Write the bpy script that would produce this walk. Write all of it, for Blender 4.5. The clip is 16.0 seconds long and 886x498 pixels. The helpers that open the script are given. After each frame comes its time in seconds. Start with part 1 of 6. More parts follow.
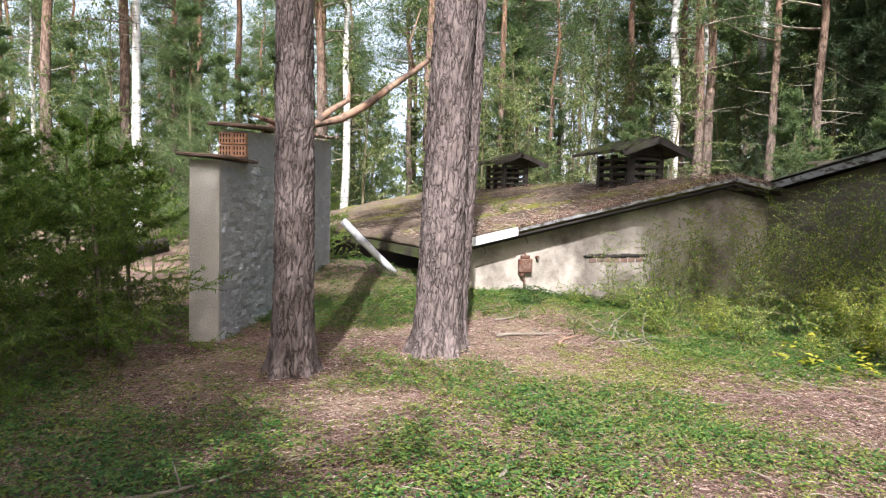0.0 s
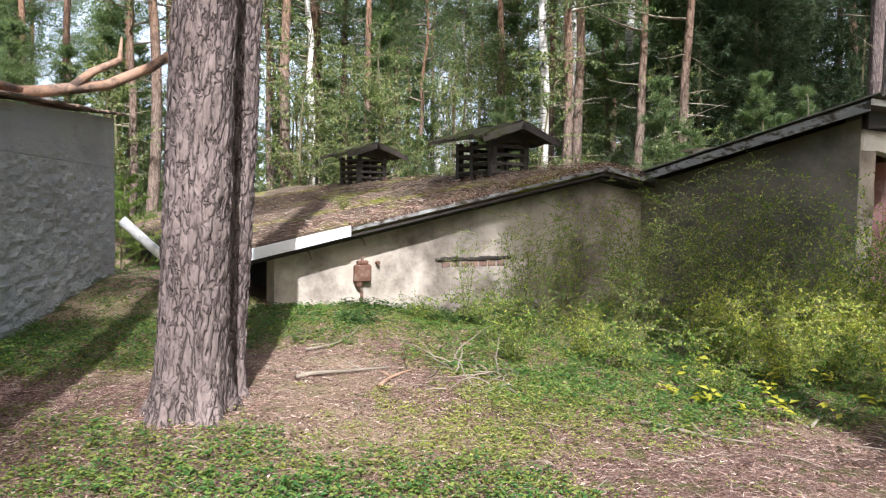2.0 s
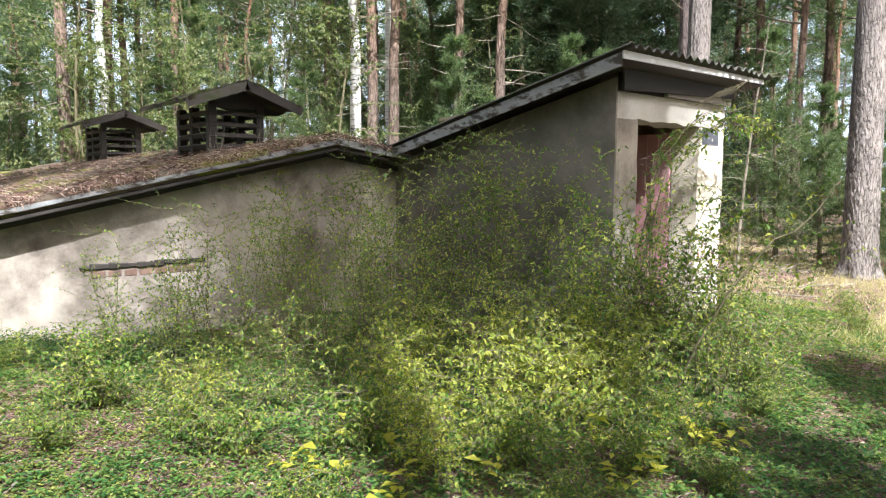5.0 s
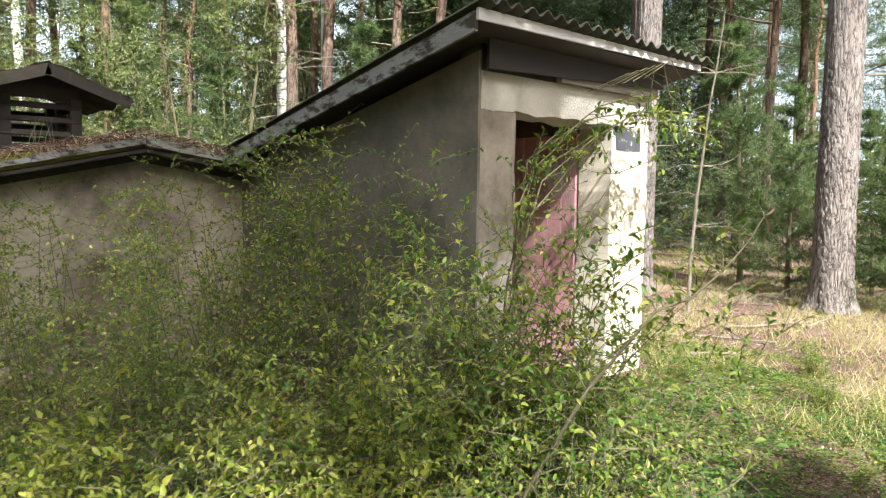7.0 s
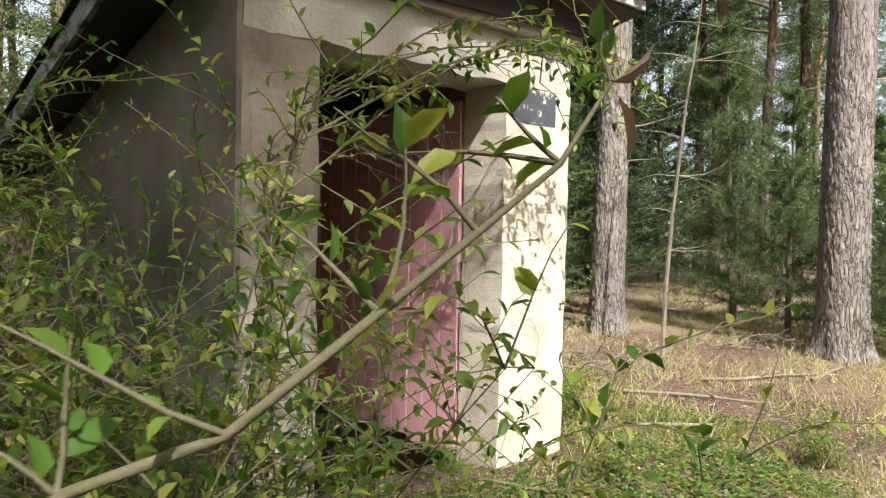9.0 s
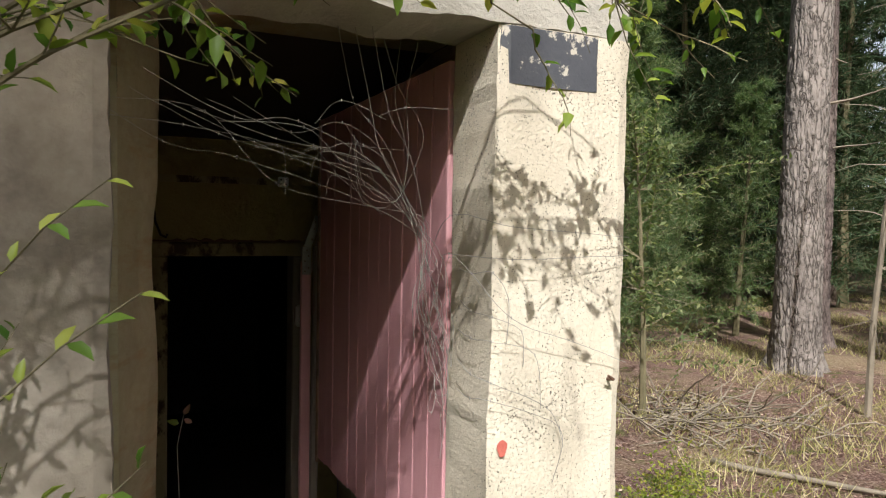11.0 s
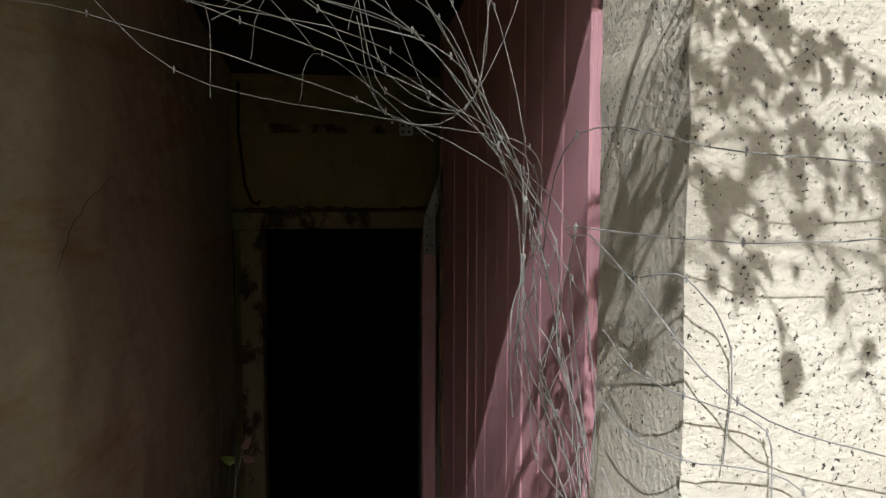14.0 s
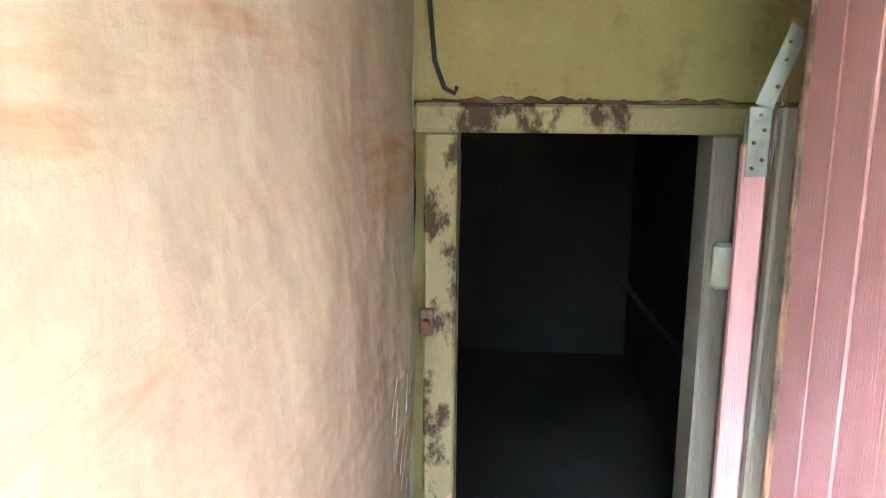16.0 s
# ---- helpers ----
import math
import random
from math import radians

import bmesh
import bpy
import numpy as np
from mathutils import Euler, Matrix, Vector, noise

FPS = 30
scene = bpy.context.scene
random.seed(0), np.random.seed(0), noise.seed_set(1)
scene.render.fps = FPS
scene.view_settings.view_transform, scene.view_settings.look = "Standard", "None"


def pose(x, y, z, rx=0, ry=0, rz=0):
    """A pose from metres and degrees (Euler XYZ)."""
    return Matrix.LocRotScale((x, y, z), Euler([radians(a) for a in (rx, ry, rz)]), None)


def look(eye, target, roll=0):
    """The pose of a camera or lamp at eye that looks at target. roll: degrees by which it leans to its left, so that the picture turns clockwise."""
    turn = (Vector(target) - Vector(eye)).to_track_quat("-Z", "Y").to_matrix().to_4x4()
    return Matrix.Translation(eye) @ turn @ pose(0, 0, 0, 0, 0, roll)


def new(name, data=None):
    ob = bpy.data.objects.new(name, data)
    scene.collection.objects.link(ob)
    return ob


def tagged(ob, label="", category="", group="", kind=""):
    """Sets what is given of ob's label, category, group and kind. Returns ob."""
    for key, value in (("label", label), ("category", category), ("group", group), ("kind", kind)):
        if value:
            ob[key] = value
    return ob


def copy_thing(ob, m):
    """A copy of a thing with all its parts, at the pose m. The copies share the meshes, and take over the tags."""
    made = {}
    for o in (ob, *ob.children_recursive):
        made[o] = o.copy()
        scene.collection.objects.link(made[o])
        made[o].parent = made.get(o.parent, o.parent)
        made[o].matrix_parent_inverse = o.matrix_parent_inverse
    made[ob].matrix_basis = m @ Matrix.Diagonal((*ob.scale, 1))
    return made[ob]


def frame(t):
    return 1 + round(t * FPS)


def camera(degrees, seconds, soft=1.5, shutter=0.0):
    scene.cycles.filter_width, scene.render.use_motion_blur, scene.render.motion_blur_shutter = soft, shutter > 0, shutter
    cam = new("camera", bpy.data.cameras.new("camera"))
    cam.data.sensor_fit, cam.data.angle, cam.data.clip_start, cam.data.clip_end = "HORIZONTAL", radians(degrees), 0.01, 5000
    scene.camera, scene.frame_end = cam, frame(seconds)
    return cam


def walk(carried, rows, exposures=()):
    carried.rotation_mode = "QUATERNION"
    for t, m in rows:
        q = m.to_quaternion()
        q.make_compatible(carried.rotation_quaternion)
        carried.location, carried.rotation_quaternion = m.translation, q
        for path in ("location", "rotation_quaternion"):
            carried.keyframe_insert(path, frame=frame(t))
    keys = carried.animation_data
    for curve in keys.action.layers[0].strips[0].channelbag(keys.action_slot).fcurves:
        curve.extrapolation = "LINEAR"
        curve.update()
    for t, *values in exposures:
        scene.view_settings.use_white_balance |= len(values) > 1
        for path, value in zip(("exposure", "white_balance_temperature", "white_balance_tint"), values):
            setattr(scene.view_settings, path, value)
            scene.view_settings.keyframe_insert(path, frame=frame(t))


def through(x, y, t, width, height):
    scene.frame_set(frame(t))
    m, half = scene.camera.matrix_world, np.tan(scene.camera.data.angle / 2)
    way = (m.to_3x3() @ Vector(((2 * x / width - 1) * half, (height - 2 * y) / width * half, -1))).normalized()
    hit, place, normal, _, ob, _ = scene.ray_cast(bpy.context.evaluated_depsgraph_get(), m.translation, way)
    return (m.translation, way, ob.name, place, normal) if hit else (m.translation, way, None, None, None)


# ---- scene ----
cam = camera(64.24, 16.0, soft=1.15, shutter=0.1)
PATH = [
    (0.0, pose(-0.573, 0.432, 1.394, 86.78, -1.36, -21.15)),
    (0.5, pose(-0.298, 0.837, 1.381, 86.79, -1.46, -21.10)),
    (1.0, pose(0.020, 1.290, 1.361, 87.00, -1.19, -24.01)),
    (1.5, pose(0.473, 1.678, 1.335, 87.19, -0.85, -28.26)),
    (2.0, pose(0.871, 1.986, 1.341, 86.98, -0.93, -30.71)),
    (2.5, pose(1.282, 2.261, 1.373, 86.52, -0.71, -35.25)),
    (3.0, pose(1.705, 2.428, 1.383, 84.61, -0.40, -39.87)),
    (3.5, pose(2.286, 2.476, 1.431, 84.71, -0.21, -40.16)),
    (4.0, pose(2.794, 2.560, 1.468, 84.81, -0.33, -40.54)),
    (4.2, pose(3.002, 2.566, 1.480, 85.06, -0.20, -40.39)),
    (6.3, pose(5.126, 2.958, 1.524, 84.71, -0.58, -40.69)),
    (6.5, pose(5.374, 3.009, 1.535, 84.98, -0.65, -40.95)),
    (7.0, pose(5.986, 3.325, 1.574, 85.67, -0.83, -41.57)),
    (7.5, pose(6.528, 3.577, 1.553, 86.45, -1.02, -41.51)),
    (8.0, pose(7.108, 3.721, 1.493, 86.84, -0.86, -42.15)),
    (8.5, pose(7.543, 3.855, 1.438, 87.94, -0.57, -41.54)),
    (9.0, pose(7.996, 4.074, 1.387, 88.39, -1.16, -41.23)),
    (11.4, pose(9.776, 4.762, 1.517, 87.83, -0.88, -23.31)),
    (12.0, pose(10.094, 4.984, 1.491, 87.48, -0.37, -25.36)),
    (12.5, pose(10.220, 5.065, 1.518, 87.04, -0.26, -22.30)),
    (13.0, pose(10.150, 5.244, 1.464, 86.94, -1.30, -9.95)),
    (13.5, pose(10.152, 5.547, 1.479, 85.71, -1.37, -7.29)),
    (14.0, pose(10.186, 5.770, 1.456, 85.36, -0.09, -7.65)),
    (14.5, pose(10.314, 5.925, 1.384, 85.06, -0.32, 2.45)),
    (14.8, pose(10.358, 6.160, 1.328, 83.55, -0.24, 7.87)),
    (15.0, pose(10.353, 6.382, 1.307, 82.17, -0.38, 10.42)),
    (15.5, pose(10.051, 6.759, 1.329, 80.68, -1.18, 7.25)),
    (16.0, pose(9.926, 6.985, 1.320, 79.56, -0.49, 4.93)),
]
walk(cam, PATH, [(0, 1.15, 5700, 14), (3.0, 1.03, 5600, 13), (4.2, 1.25, 5550, 12), (6.5, 1.32, 5800, 9), (8.0, 1.2, 6000, 9), (9.0, 0.80, 6050, 9), (11.3, 0.30, 5950, 10), (14.0, 0.19, 5500, 9), (14.5, 0.19, 5450, 9), (15.0, 2.8, 5450, 6), (15.5, 4.1, 4950, 5), (16, 5.6, 4600, 4)])

# ---------------------------------------------------------------- world and sun
SUN_AZ, SUN_EL = radians(23), radians(46)      # the sun stands behind the walker, a little to the west of the door's axis
world = bpy.data.worlds.new("world")
scene.world = world
world.use_nodes = True
wn = world.node_tree
sky = wn.nodes.new("ShaderNodeTexSky")
sky.sky_type, sky.sun_disc = "NISHITA", False
sky.sun_elevation, sky.sun_rotation = SUN_EL, math.pi + SUN_AZ
sky.air_density, sky.dust_density, sky.ozone_density = 1.0, 7.0, 0.3
wn.nodes["Background"].inputs["Strength"].default_value = 0.10
wn.links.new(sky.outputs[0], wn.nodes["Background"].inputs["Color"])
sun_data = bpy.data.lights.new("sun", "SUN")
sun_data.energy, sun_data.angle, sun_data.color = 5.0, radians(0.53), (1.0, 0.95, 0.86)
sun = new("sun", sun_data)
to_sun = Vector((-math.sin(SUN_AZ) * math.cos(SUN_EL), -math.cos(SUN_AZ) * math.cos(SUN_EL), math.sin(SUN_EL)))
sun.matrix_world = look(to_sun * 40, (0, 0, 0))

# ---------------------------------------------------------------- materials
def nodes_of(name):
    m = bpy.data.materials.new(name)
    m.use_nodes = True
    nt = m.node_tree
    return m, nt, nt.nodes["Principled BSDF"]


def coords(nt, stretch=(1, 1, 1), space="Object"):
    tc = nt.nodes.new("ShaderNodeTexCoord")
    mp = nt.nodes.new("ShaderNodeMapping")
    mp.inputs["Scale"].default_value = stretch
    nt.links.new(tc.outputs[space], mp.inputs[0])
    return mp.outputs[0]


def noise_tex(nt, vec, scale, detail=6, rough=0.6):
    n = nt.nodes.new("ShaderNodeTexNoise")
    n.inputs["Scale"].default_value, n.inputs["Detail"].default_value, n.inputs["Roughness"].default_value = scale, detail, rough
    nt.links.new(vec, n.inputs["Vector"])
    return n.outputs["Fac"]


def ramp(nt, fac, stops):
    r = nt.nodes.new("ShaderNodeValToRGB")
    els = r.color_ramp.elements
    while len(els) < len(stops):
        els.new(0.5)
    for e, (p, c) in zip(els, stops):
        e.position, e.color = p, (*c, 1) if len(c) == 3 else c
    nt.links.new(fac, r.inputs[0])
    return r.outputs[0]


def mix(nt, fac, a, b, mode="MIX"):
    n = nt.nodes.new("ShaderNodeMix")
    n.data_type, n.blend_type = "RGBA", mode
    for sock, v in ((n.inputs[0], fac), (n.inputs[6], a), (n.inputs[7], b)):
        if isinstance(v, (int, float)):
            sock.default_value = v
        elif isinstance(v, tuple):
            sock.default_value = (*v, 1)
        else:
            nt.links.new(v, sock)
    return n.outputs[2]


def bump(nt, bsdf, height, strength, distance=0.02):
    b = nt.nodes.new("ShaderNodeBump")
    b.inputs["Strength"].default_value, b.inputs["Distance"].default_value = strength, distance
    nt.links.new(height, b.inputs["Height"])
    nt.links.new(b.outputs[0], bsdf.inputs["Normal"])


def surface(name, lo, hi, coarse, fine, rough=0.85, stain=None, stain_scale=0.8, stain_at=(0.5, 0.7), bump_s=0.5, bump_d=0.015, stretch=(1, 1, 1), metal=0.0):
    """Two scales of colour variation, optional stains, fine relief."""
    m, nt, b = nodes_of(name)
    v = coords(nt, stretch)
    big, small = noise_tex(nt, v, coarse, 5), noise_tex(nt, v, fine, 8, 0.65)
    col = mix(nt, small, lo, hi)
    col = mix(nt, 0.55, col, ramp(nt, big, [(0.3, lo), (0.7, hi)]))
    if stain:
        s = noise_tex(nt, v, stain_scale, 7, 0.68)
        col = mix(nt, ramp(nt, s, [(stain_at[0], (0, 0, 0)), (stain_at[1], (1, 1, 1))]), col, stain)
    nt.links.new(col, b.inputs["Base Color"])
    b.inputs["Roughness"].default_value, b.inputs["Metallic"].default_value = rough, metal
    b.inputs["Specular IOR Level"].default_value = 0.25
    bump(nt, b, small, bump_s, bump_d)
    return m


def foliage(name, colours, rough=0.55, through=0.35):
    """Leaves: each island takes its own tone; part of the light passes through."""
    m, nt, b = nodes_of(name)
    g = nt.nodes.new("ShaderNodeNewGeometry")
    col = ramp(nt, g.outputs["Random Per Island"], [(i / max(1, len(colours) - 1), c) for i, c in enumerate(colours)])
    nt.links.new(col, b.inputs["Base Color"])
    b.inputs["Roughness"].default_value = rough
    b.inputs["Specular IOR Level"].default_value = 0.3
    t = nt.nodes.new("ShaderNodeBsdfTranslucent")
    bright = mix(nt, 1.0, col, (1.5, 1.6, 0.8), "MULTIPLY")
    nt.links.new(bright, t.inputs["Color"])
    ms = nt.nodes.new("ShaderNodeMixShader")
    ms.inputs[0].default_value = through
    nt.links.new(b.outputs[0], ms.inputs[1])
    nt.links.new(t.outputs[0], ms.inputs[2])
    nt.links.new(ms.outputs[0], nt.nodes["Material Output"].inputs["Surface"])
    return m


def bark_material(name, lo, hi, dark, orange=None, scale=9.0, flat=0.16):
    """Pine bark: long plates with dark furrows; old trunks turn orange high up."""
    m, nt, b = nodes_of(name)
    v = coords(nt, (1, 1, flat))
    warp = noise_tex(nt, coords(nt, (1, 1, 0.4)), 6, 4)
    add = nt.nodes.new("ShaderNodeVectorMath")
    add.operation = "MULTIPLY_ADD"
    add.inputs[1].default_value = (0.22, 0.22, 0.3)
    nt.links.new(warp, add.inputs[0])
    nt.links.new(v, add.inputs[2])
    vo = nt.nodes.new("ShaderNodeTexVoronoi")
    vo.feature = "DISTANCE_TO_EDGE"
    vo.inputs["Scale"].default_value = scale
    nt.links.new(add.outputs[0], vo.inputs["Vector"])
    furrow = ramp(nt, vo.outputs["Distance"], [(0.0, (0.18, 0.18, 0.18)), (0.10, (0.75, 0.75, 0.75)), (0.25, (1, 1, 1))])
    furrow = mix(nt, ramp(nt, noise_tex(nt, coords(nt, (1, 1, 0.5)), 11, 5, 0.7), [(0.48, (0, 0, 0)), (0.62, (0.75, 0.75, 0.75))]), furrow, (1, 1, 1))
    grain = noise_tex(nt, coords(nt, (1, 1, 0.35)), 38, 8, 0.7)
    big = noise_tex(nt, coords(nt), 1.6, 4)
    col = mix(nt, grain, lo, hi)
    col = mix(nt, ramp(nt, big, [(0.45, (0, 0, 0)), (0.75, (0.5, 0.5, 0.5))]), col, tuple(c * 1.35 for c in hi))
    if orange:
        sep = nt.nodes.new("ShaderNodeSeparateXYZ")
        nt.links.new(coords(nt), sep.inputs[0])
        col = mix(nt, ramp(nt, mr(nt, sep.outputs["Z"], 4.0, 11.0), [(0, (0, 0, 0)), (1, (0.85, 0.85, 0.85))]), col, orange)
    col = mix(nt, furrow, dark, col)
    nt.links.new(col, b.inputs["Base Color"])
    b.inputs["Roughness"].default_value = 0.95
    b.inputs["Specular IOR Level"].default_value = 0.12
    h = mix(nt, 0.35, furrow, grain)
    bump(nt, b, h, 0.9, 0.03)
    return m


def mr(nt, value, a, c):
    n = nt.nodes.new("ShaderNodeMapRange")
    n.inputs["From Min"].default_value, n.inputs["From Max"].default_value = a, c
    nt.links.new(value, n.inputs["Value"])
    return n.outputs[0]


def birch_material():
    m, nt, b = nodes_of("birch_bark")
    rings = noise_tex(nt, coords(nt, (1.2, 1.2, 9)), 2.2, 6, 0.7)
    patch = noise_tex(nt, coords(nt, (1, 1, 0.8)), 2.0, 5)
    col = ramp(nt, rings, [(0.36, (0.03, 0.028, 0.025)), (0.46, (0.55, 0.53, 0.48)), (0.8, (0.78, 0.76, 0.72))])
    col = mix(nt, ramp(nt, patch, [(0.60, (0, 0, 0)), (0.68, (1, 1, 1))]), col, (0.06, 0.05, 0.045))
    nt.links.new(col, b.inputs["Base Color"])
    b.inputs["Roughness"].default_value = 0.8
    bump(nt, b, rings, 0.3)
    return m


def ground_material():
    """Forest floor: needle litter, moss and worn earth."""
    m, nt, b = nodes_of("forest_floor")
    v = coords(nt)
    fine, mid, big = noise_tex(nt, v, 55, 8, 0.75), noise_tex(nt, v, 5.0, 7, 0.7), noise_tex(nt, v, 0.55, 5)
    litter = ramp(nt, fine, [(0.32, (0.026, 0.014, 0.011)), (0.5, (0.19, 0.115, 0.092)), (0.68, (0.54, 0.41, 0.35))])
    moss = ramp(nt, fine, [(0.3, (0.03, 0.045, 0.012)), (0.7, (0.17, 0.19, 0.05))])
    straw = ramp(nt, fine, [(0.3, (0.16, 0.105, 0.06)), (0.7, (0.54, 0.44, 0.28))])
    col = mix(nt, ramp(nt, mid, [(0.52, (0, 0, 0)), (0.62, (0.85, 0.85, 0.85))]), litter, moss)
    col = mix(nt, ramp(nt, big, [(0.48, (0, 0, 0)), (0.62, (0.7, 0.7, 0.7))]), col, straw)
    nt.links.new(col, b.inputs["Base Color"])
    b.inputs["Roughness"].default_value = 1.0
    b.inputs["Specular IOR Level"].default_value = 0.1
    bump(nt, b, mix(nt, 0.5, fine, mid), 1.0, 0.05)
    return m


def rough_plaster():
    """Thrown grey render, smeared in swirls."""
    m, nt, b = nodes_of("rough_render")
    swirl = noise_tex(nt, coords(nt, (1, 1, 2.2)), 7, 3, 0.5)
    fine = noise_tex(nt, coords(nt), 60, 6)
    big = noise_tex(nt, coords(nt), 1.1, 5)
    col = mix(nt, fine, (0.36, 0.36, 0.35), (0.50, 0.50, 0.48))
    col = mix(nt, ramp(nt, big, [(0.5, (0, 0, 0)), (0.75, (0.7, 0.7, 0.7))]), col, (0.26, 0.25, 0.24))
    nt.links.new(col, b.inputs["Base Color"])
    b.inputs["Roughness"].default_value = 0.95
    bump(nt, b, mix(nt, 0.2, swirl, fine), 1.0, 0.06)
    return m


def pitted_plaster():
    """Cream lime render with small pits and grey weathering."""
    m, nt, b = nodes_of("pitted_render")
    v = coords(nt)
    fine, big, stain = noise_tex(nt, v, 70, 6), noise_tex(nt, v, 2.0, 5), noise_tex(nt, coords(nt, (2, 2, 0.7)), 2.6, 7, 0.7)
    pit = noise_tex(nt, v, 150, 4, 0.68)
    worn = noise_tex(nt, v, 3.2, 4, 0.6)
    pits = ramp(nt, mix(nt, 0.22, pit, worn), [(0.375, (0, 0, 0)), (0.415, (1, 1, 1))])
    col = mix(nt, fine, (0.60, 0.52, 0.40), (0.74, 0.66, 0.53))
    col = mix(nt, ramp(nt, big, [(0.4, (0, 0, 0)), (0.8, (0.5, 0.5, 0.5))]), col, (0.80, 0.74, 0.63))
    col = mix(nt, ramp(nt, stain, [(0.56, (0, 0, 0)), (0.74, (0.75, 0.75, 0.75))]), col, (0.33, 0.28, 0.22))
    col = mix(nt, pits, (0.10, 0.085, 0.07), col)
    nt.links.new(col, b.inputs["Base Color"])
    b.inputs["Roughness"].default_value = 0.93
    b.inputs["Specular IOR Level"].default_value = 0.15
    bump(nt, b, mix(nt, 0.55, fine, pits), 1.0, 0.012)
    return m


def limewash():
    """Cream and ochre limewash over lumpy plaster, with rusty streaks along level cracks."""
    m, nt, b = nodes_of("ochre_limewash")
    v = coords(nt)
    fine, big, lump = noise_tex(nt, v, 40, 7, 0.65), noise_tex(nt, v, 1.1, 5), noise_tex(nt, coords(nt, (1, 1, 1.3)), 5, 2, 0.45)
    level = noise_tex(nt, coords(nt, (1, 0.55, 3.2)), 2.1, 7, 0.72)
    col = mix(nt, big, (0.33, 0.28, 0.160), (0.45, 0.405, 0.285))
    col = mix(nt, ramp(nt, fine, [(0.35, (0.35, 0.35, 0.35)), (0.6, (0, 0, 0))]), col, (0.29, 0.235, 0.13))
    col = mix(nt, ramp(nt, level, [(0.54, (0, 0, 0)), (0.66, (0.8, 0.8, 0.8))]), col, (0.30, 0.19, 0.085))
    thin = ramp(nt, level, [(0.497, (0, 0, 0)), (0.502, (0.35, 0.35, 0.35)), (0.507, (0, 0, 0))])
    col = mix(nt, thin, col, (0.20, 0.13, 0.07))
    nt.links.new(col, b.inputs["Base Color"])
    b.inputs["Roughness"].default_value = 0.7
    b.inputs["Specular IOR Level"].default_value = 0.3
    bump(nt, b, mix(nt, 0.05, lump, fine), 0.7, 0.05)
    return m


def streaky(name, lo, hi, worn, amount=0.60, stretch=(9, 9, 0.5)):
    """Old paint or grey wood with grain running up and down."""
    m, nt, b = nodes_of(name)
    v = coords(nt, stretch)
    g, fine = noise_tex(nt, v, 3.0, 8, 0.7), noise_tex(nt, v, 22, 6)
    big = noise_tex(nt, coords(nt), 2.2, 5)
    col = mix(nt, mix(nt, 0.5, g, big), lo, hi)
    col = mix(nt, ramp(nt, mix(nt, 0.6, fine, g), [(amount, (0, 0, 0)), (amount + 0.09, (1, 1, 1))]), col, worn)
    nt.links.new(col, b.inputs["Base Color"])
    b.inputs["Roughness"].default_value = 0.6
    bump(nt, b, fine, 0.5, 0.006)
    return m


M = {}
M["ground"] = ground_material()
# Self-lit surface for the backdrop, added to brighten the gaps between the trees
haze = bpy.data.materials.new("glowing_backdrop")
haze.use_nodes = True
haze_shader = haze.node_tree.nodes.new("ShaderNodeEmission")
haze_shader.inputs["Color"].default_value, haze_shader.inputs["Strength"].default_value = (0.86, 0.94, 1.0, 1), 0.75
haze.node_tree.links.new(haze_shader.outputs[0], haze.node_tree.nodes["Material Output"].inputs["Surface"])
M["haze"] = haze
M["pine"] = bark_material("pine_bark", (0.070, 0.054, 0.050), (0.26, 0.205, 0.185), (0.045, 0.034, 0.031), None, 22.0, 0.26)
M["pine_pale"] = bark_material("pale_pine_bark", (0.12, 0.10, 0.09), (0.38, 0.335, 0.30), (0.05, 0.04, 0.035), None, 20.0, 0.24)
M["pine_far"] = bark_material("pine_bark_far", (0.10, 0.08, 0.065), (0.27, 0.20, 0.16), (0.05, 0.04, 0.03), (0.34, 0.185, 0.105), 11.0, 0.25)
M["birch"] = birch_material()
M["orange_bark"] = surface("torn_pine_limb", (0.20, 0.105, 0.060), (0.44, 0.29, 0.20), 3, 30, 0.9, (0.13, 0.09, 0.07), 4, (0.48, 0.6))
M["twig"] = surface("grey_twig", (0.12, 0.10, 0.075), (0.34, 0.29, 0.22), 4, 40, 0.9)
M["stem"] = surface("shrub_stem", (0.085, 0.075, 0.040), (0.22, 0.19, 0.11), 4, 40, 0.85)
M["vine"] = surface("dry_vine", (0.16, 0.15, 0.135), (0.46, 0.43, 0.39), 6, 60, 0.8)
M["needle"] = foliage("pine_needles", [(0.050, 0.092, 0.034), (0.105, 0.160, 0.064), (0.20, 0.235, 0.115)], 0.5, 0.45)
# A darker copy of the pine needles, with woodland shade in its colour
M["needle_dark"] = foliage("shade_dark_needles", [(0.026, 0.052, 0.022), (0.050, 0.084, 0.036), (0.090, 0.120, 0.058)], 0.6, 0.25)
M["needle_light"] = foliage("young_needles", [(0.055, 0.105, 0.018), (0.120, 0.190, 0.030), (0.22, 0.27, 0.055)], 0.55, 0.4)
M["leaf"] = foliage("shrub_leaves", [(0.050, 0.110, 0.016), (0.090, 0.170, 0.024), (0.150, 0.225, 0.032), (0.235, 0.29, 0.045), (0.38, 0.37, 0.075)], 0.45, 0.42)
# A lighter copy of the shrub leaves, with sunlight put into its colour
M["leaf_gold"] = foliage("sun_tinted_leaves", [(0.14, 0.20, 0.03), (0.26, 0.30, 0.045), (0.42, 0.40, 0.075)], 0.45, 0.45)
M["leaf_far"] = foliage("broad_leaves_far", [(0.070, 0.108, 0.040), (0.145, 0.190, 0.078), (0.29, 0.31, 0.15)], 0.55, 0.5)
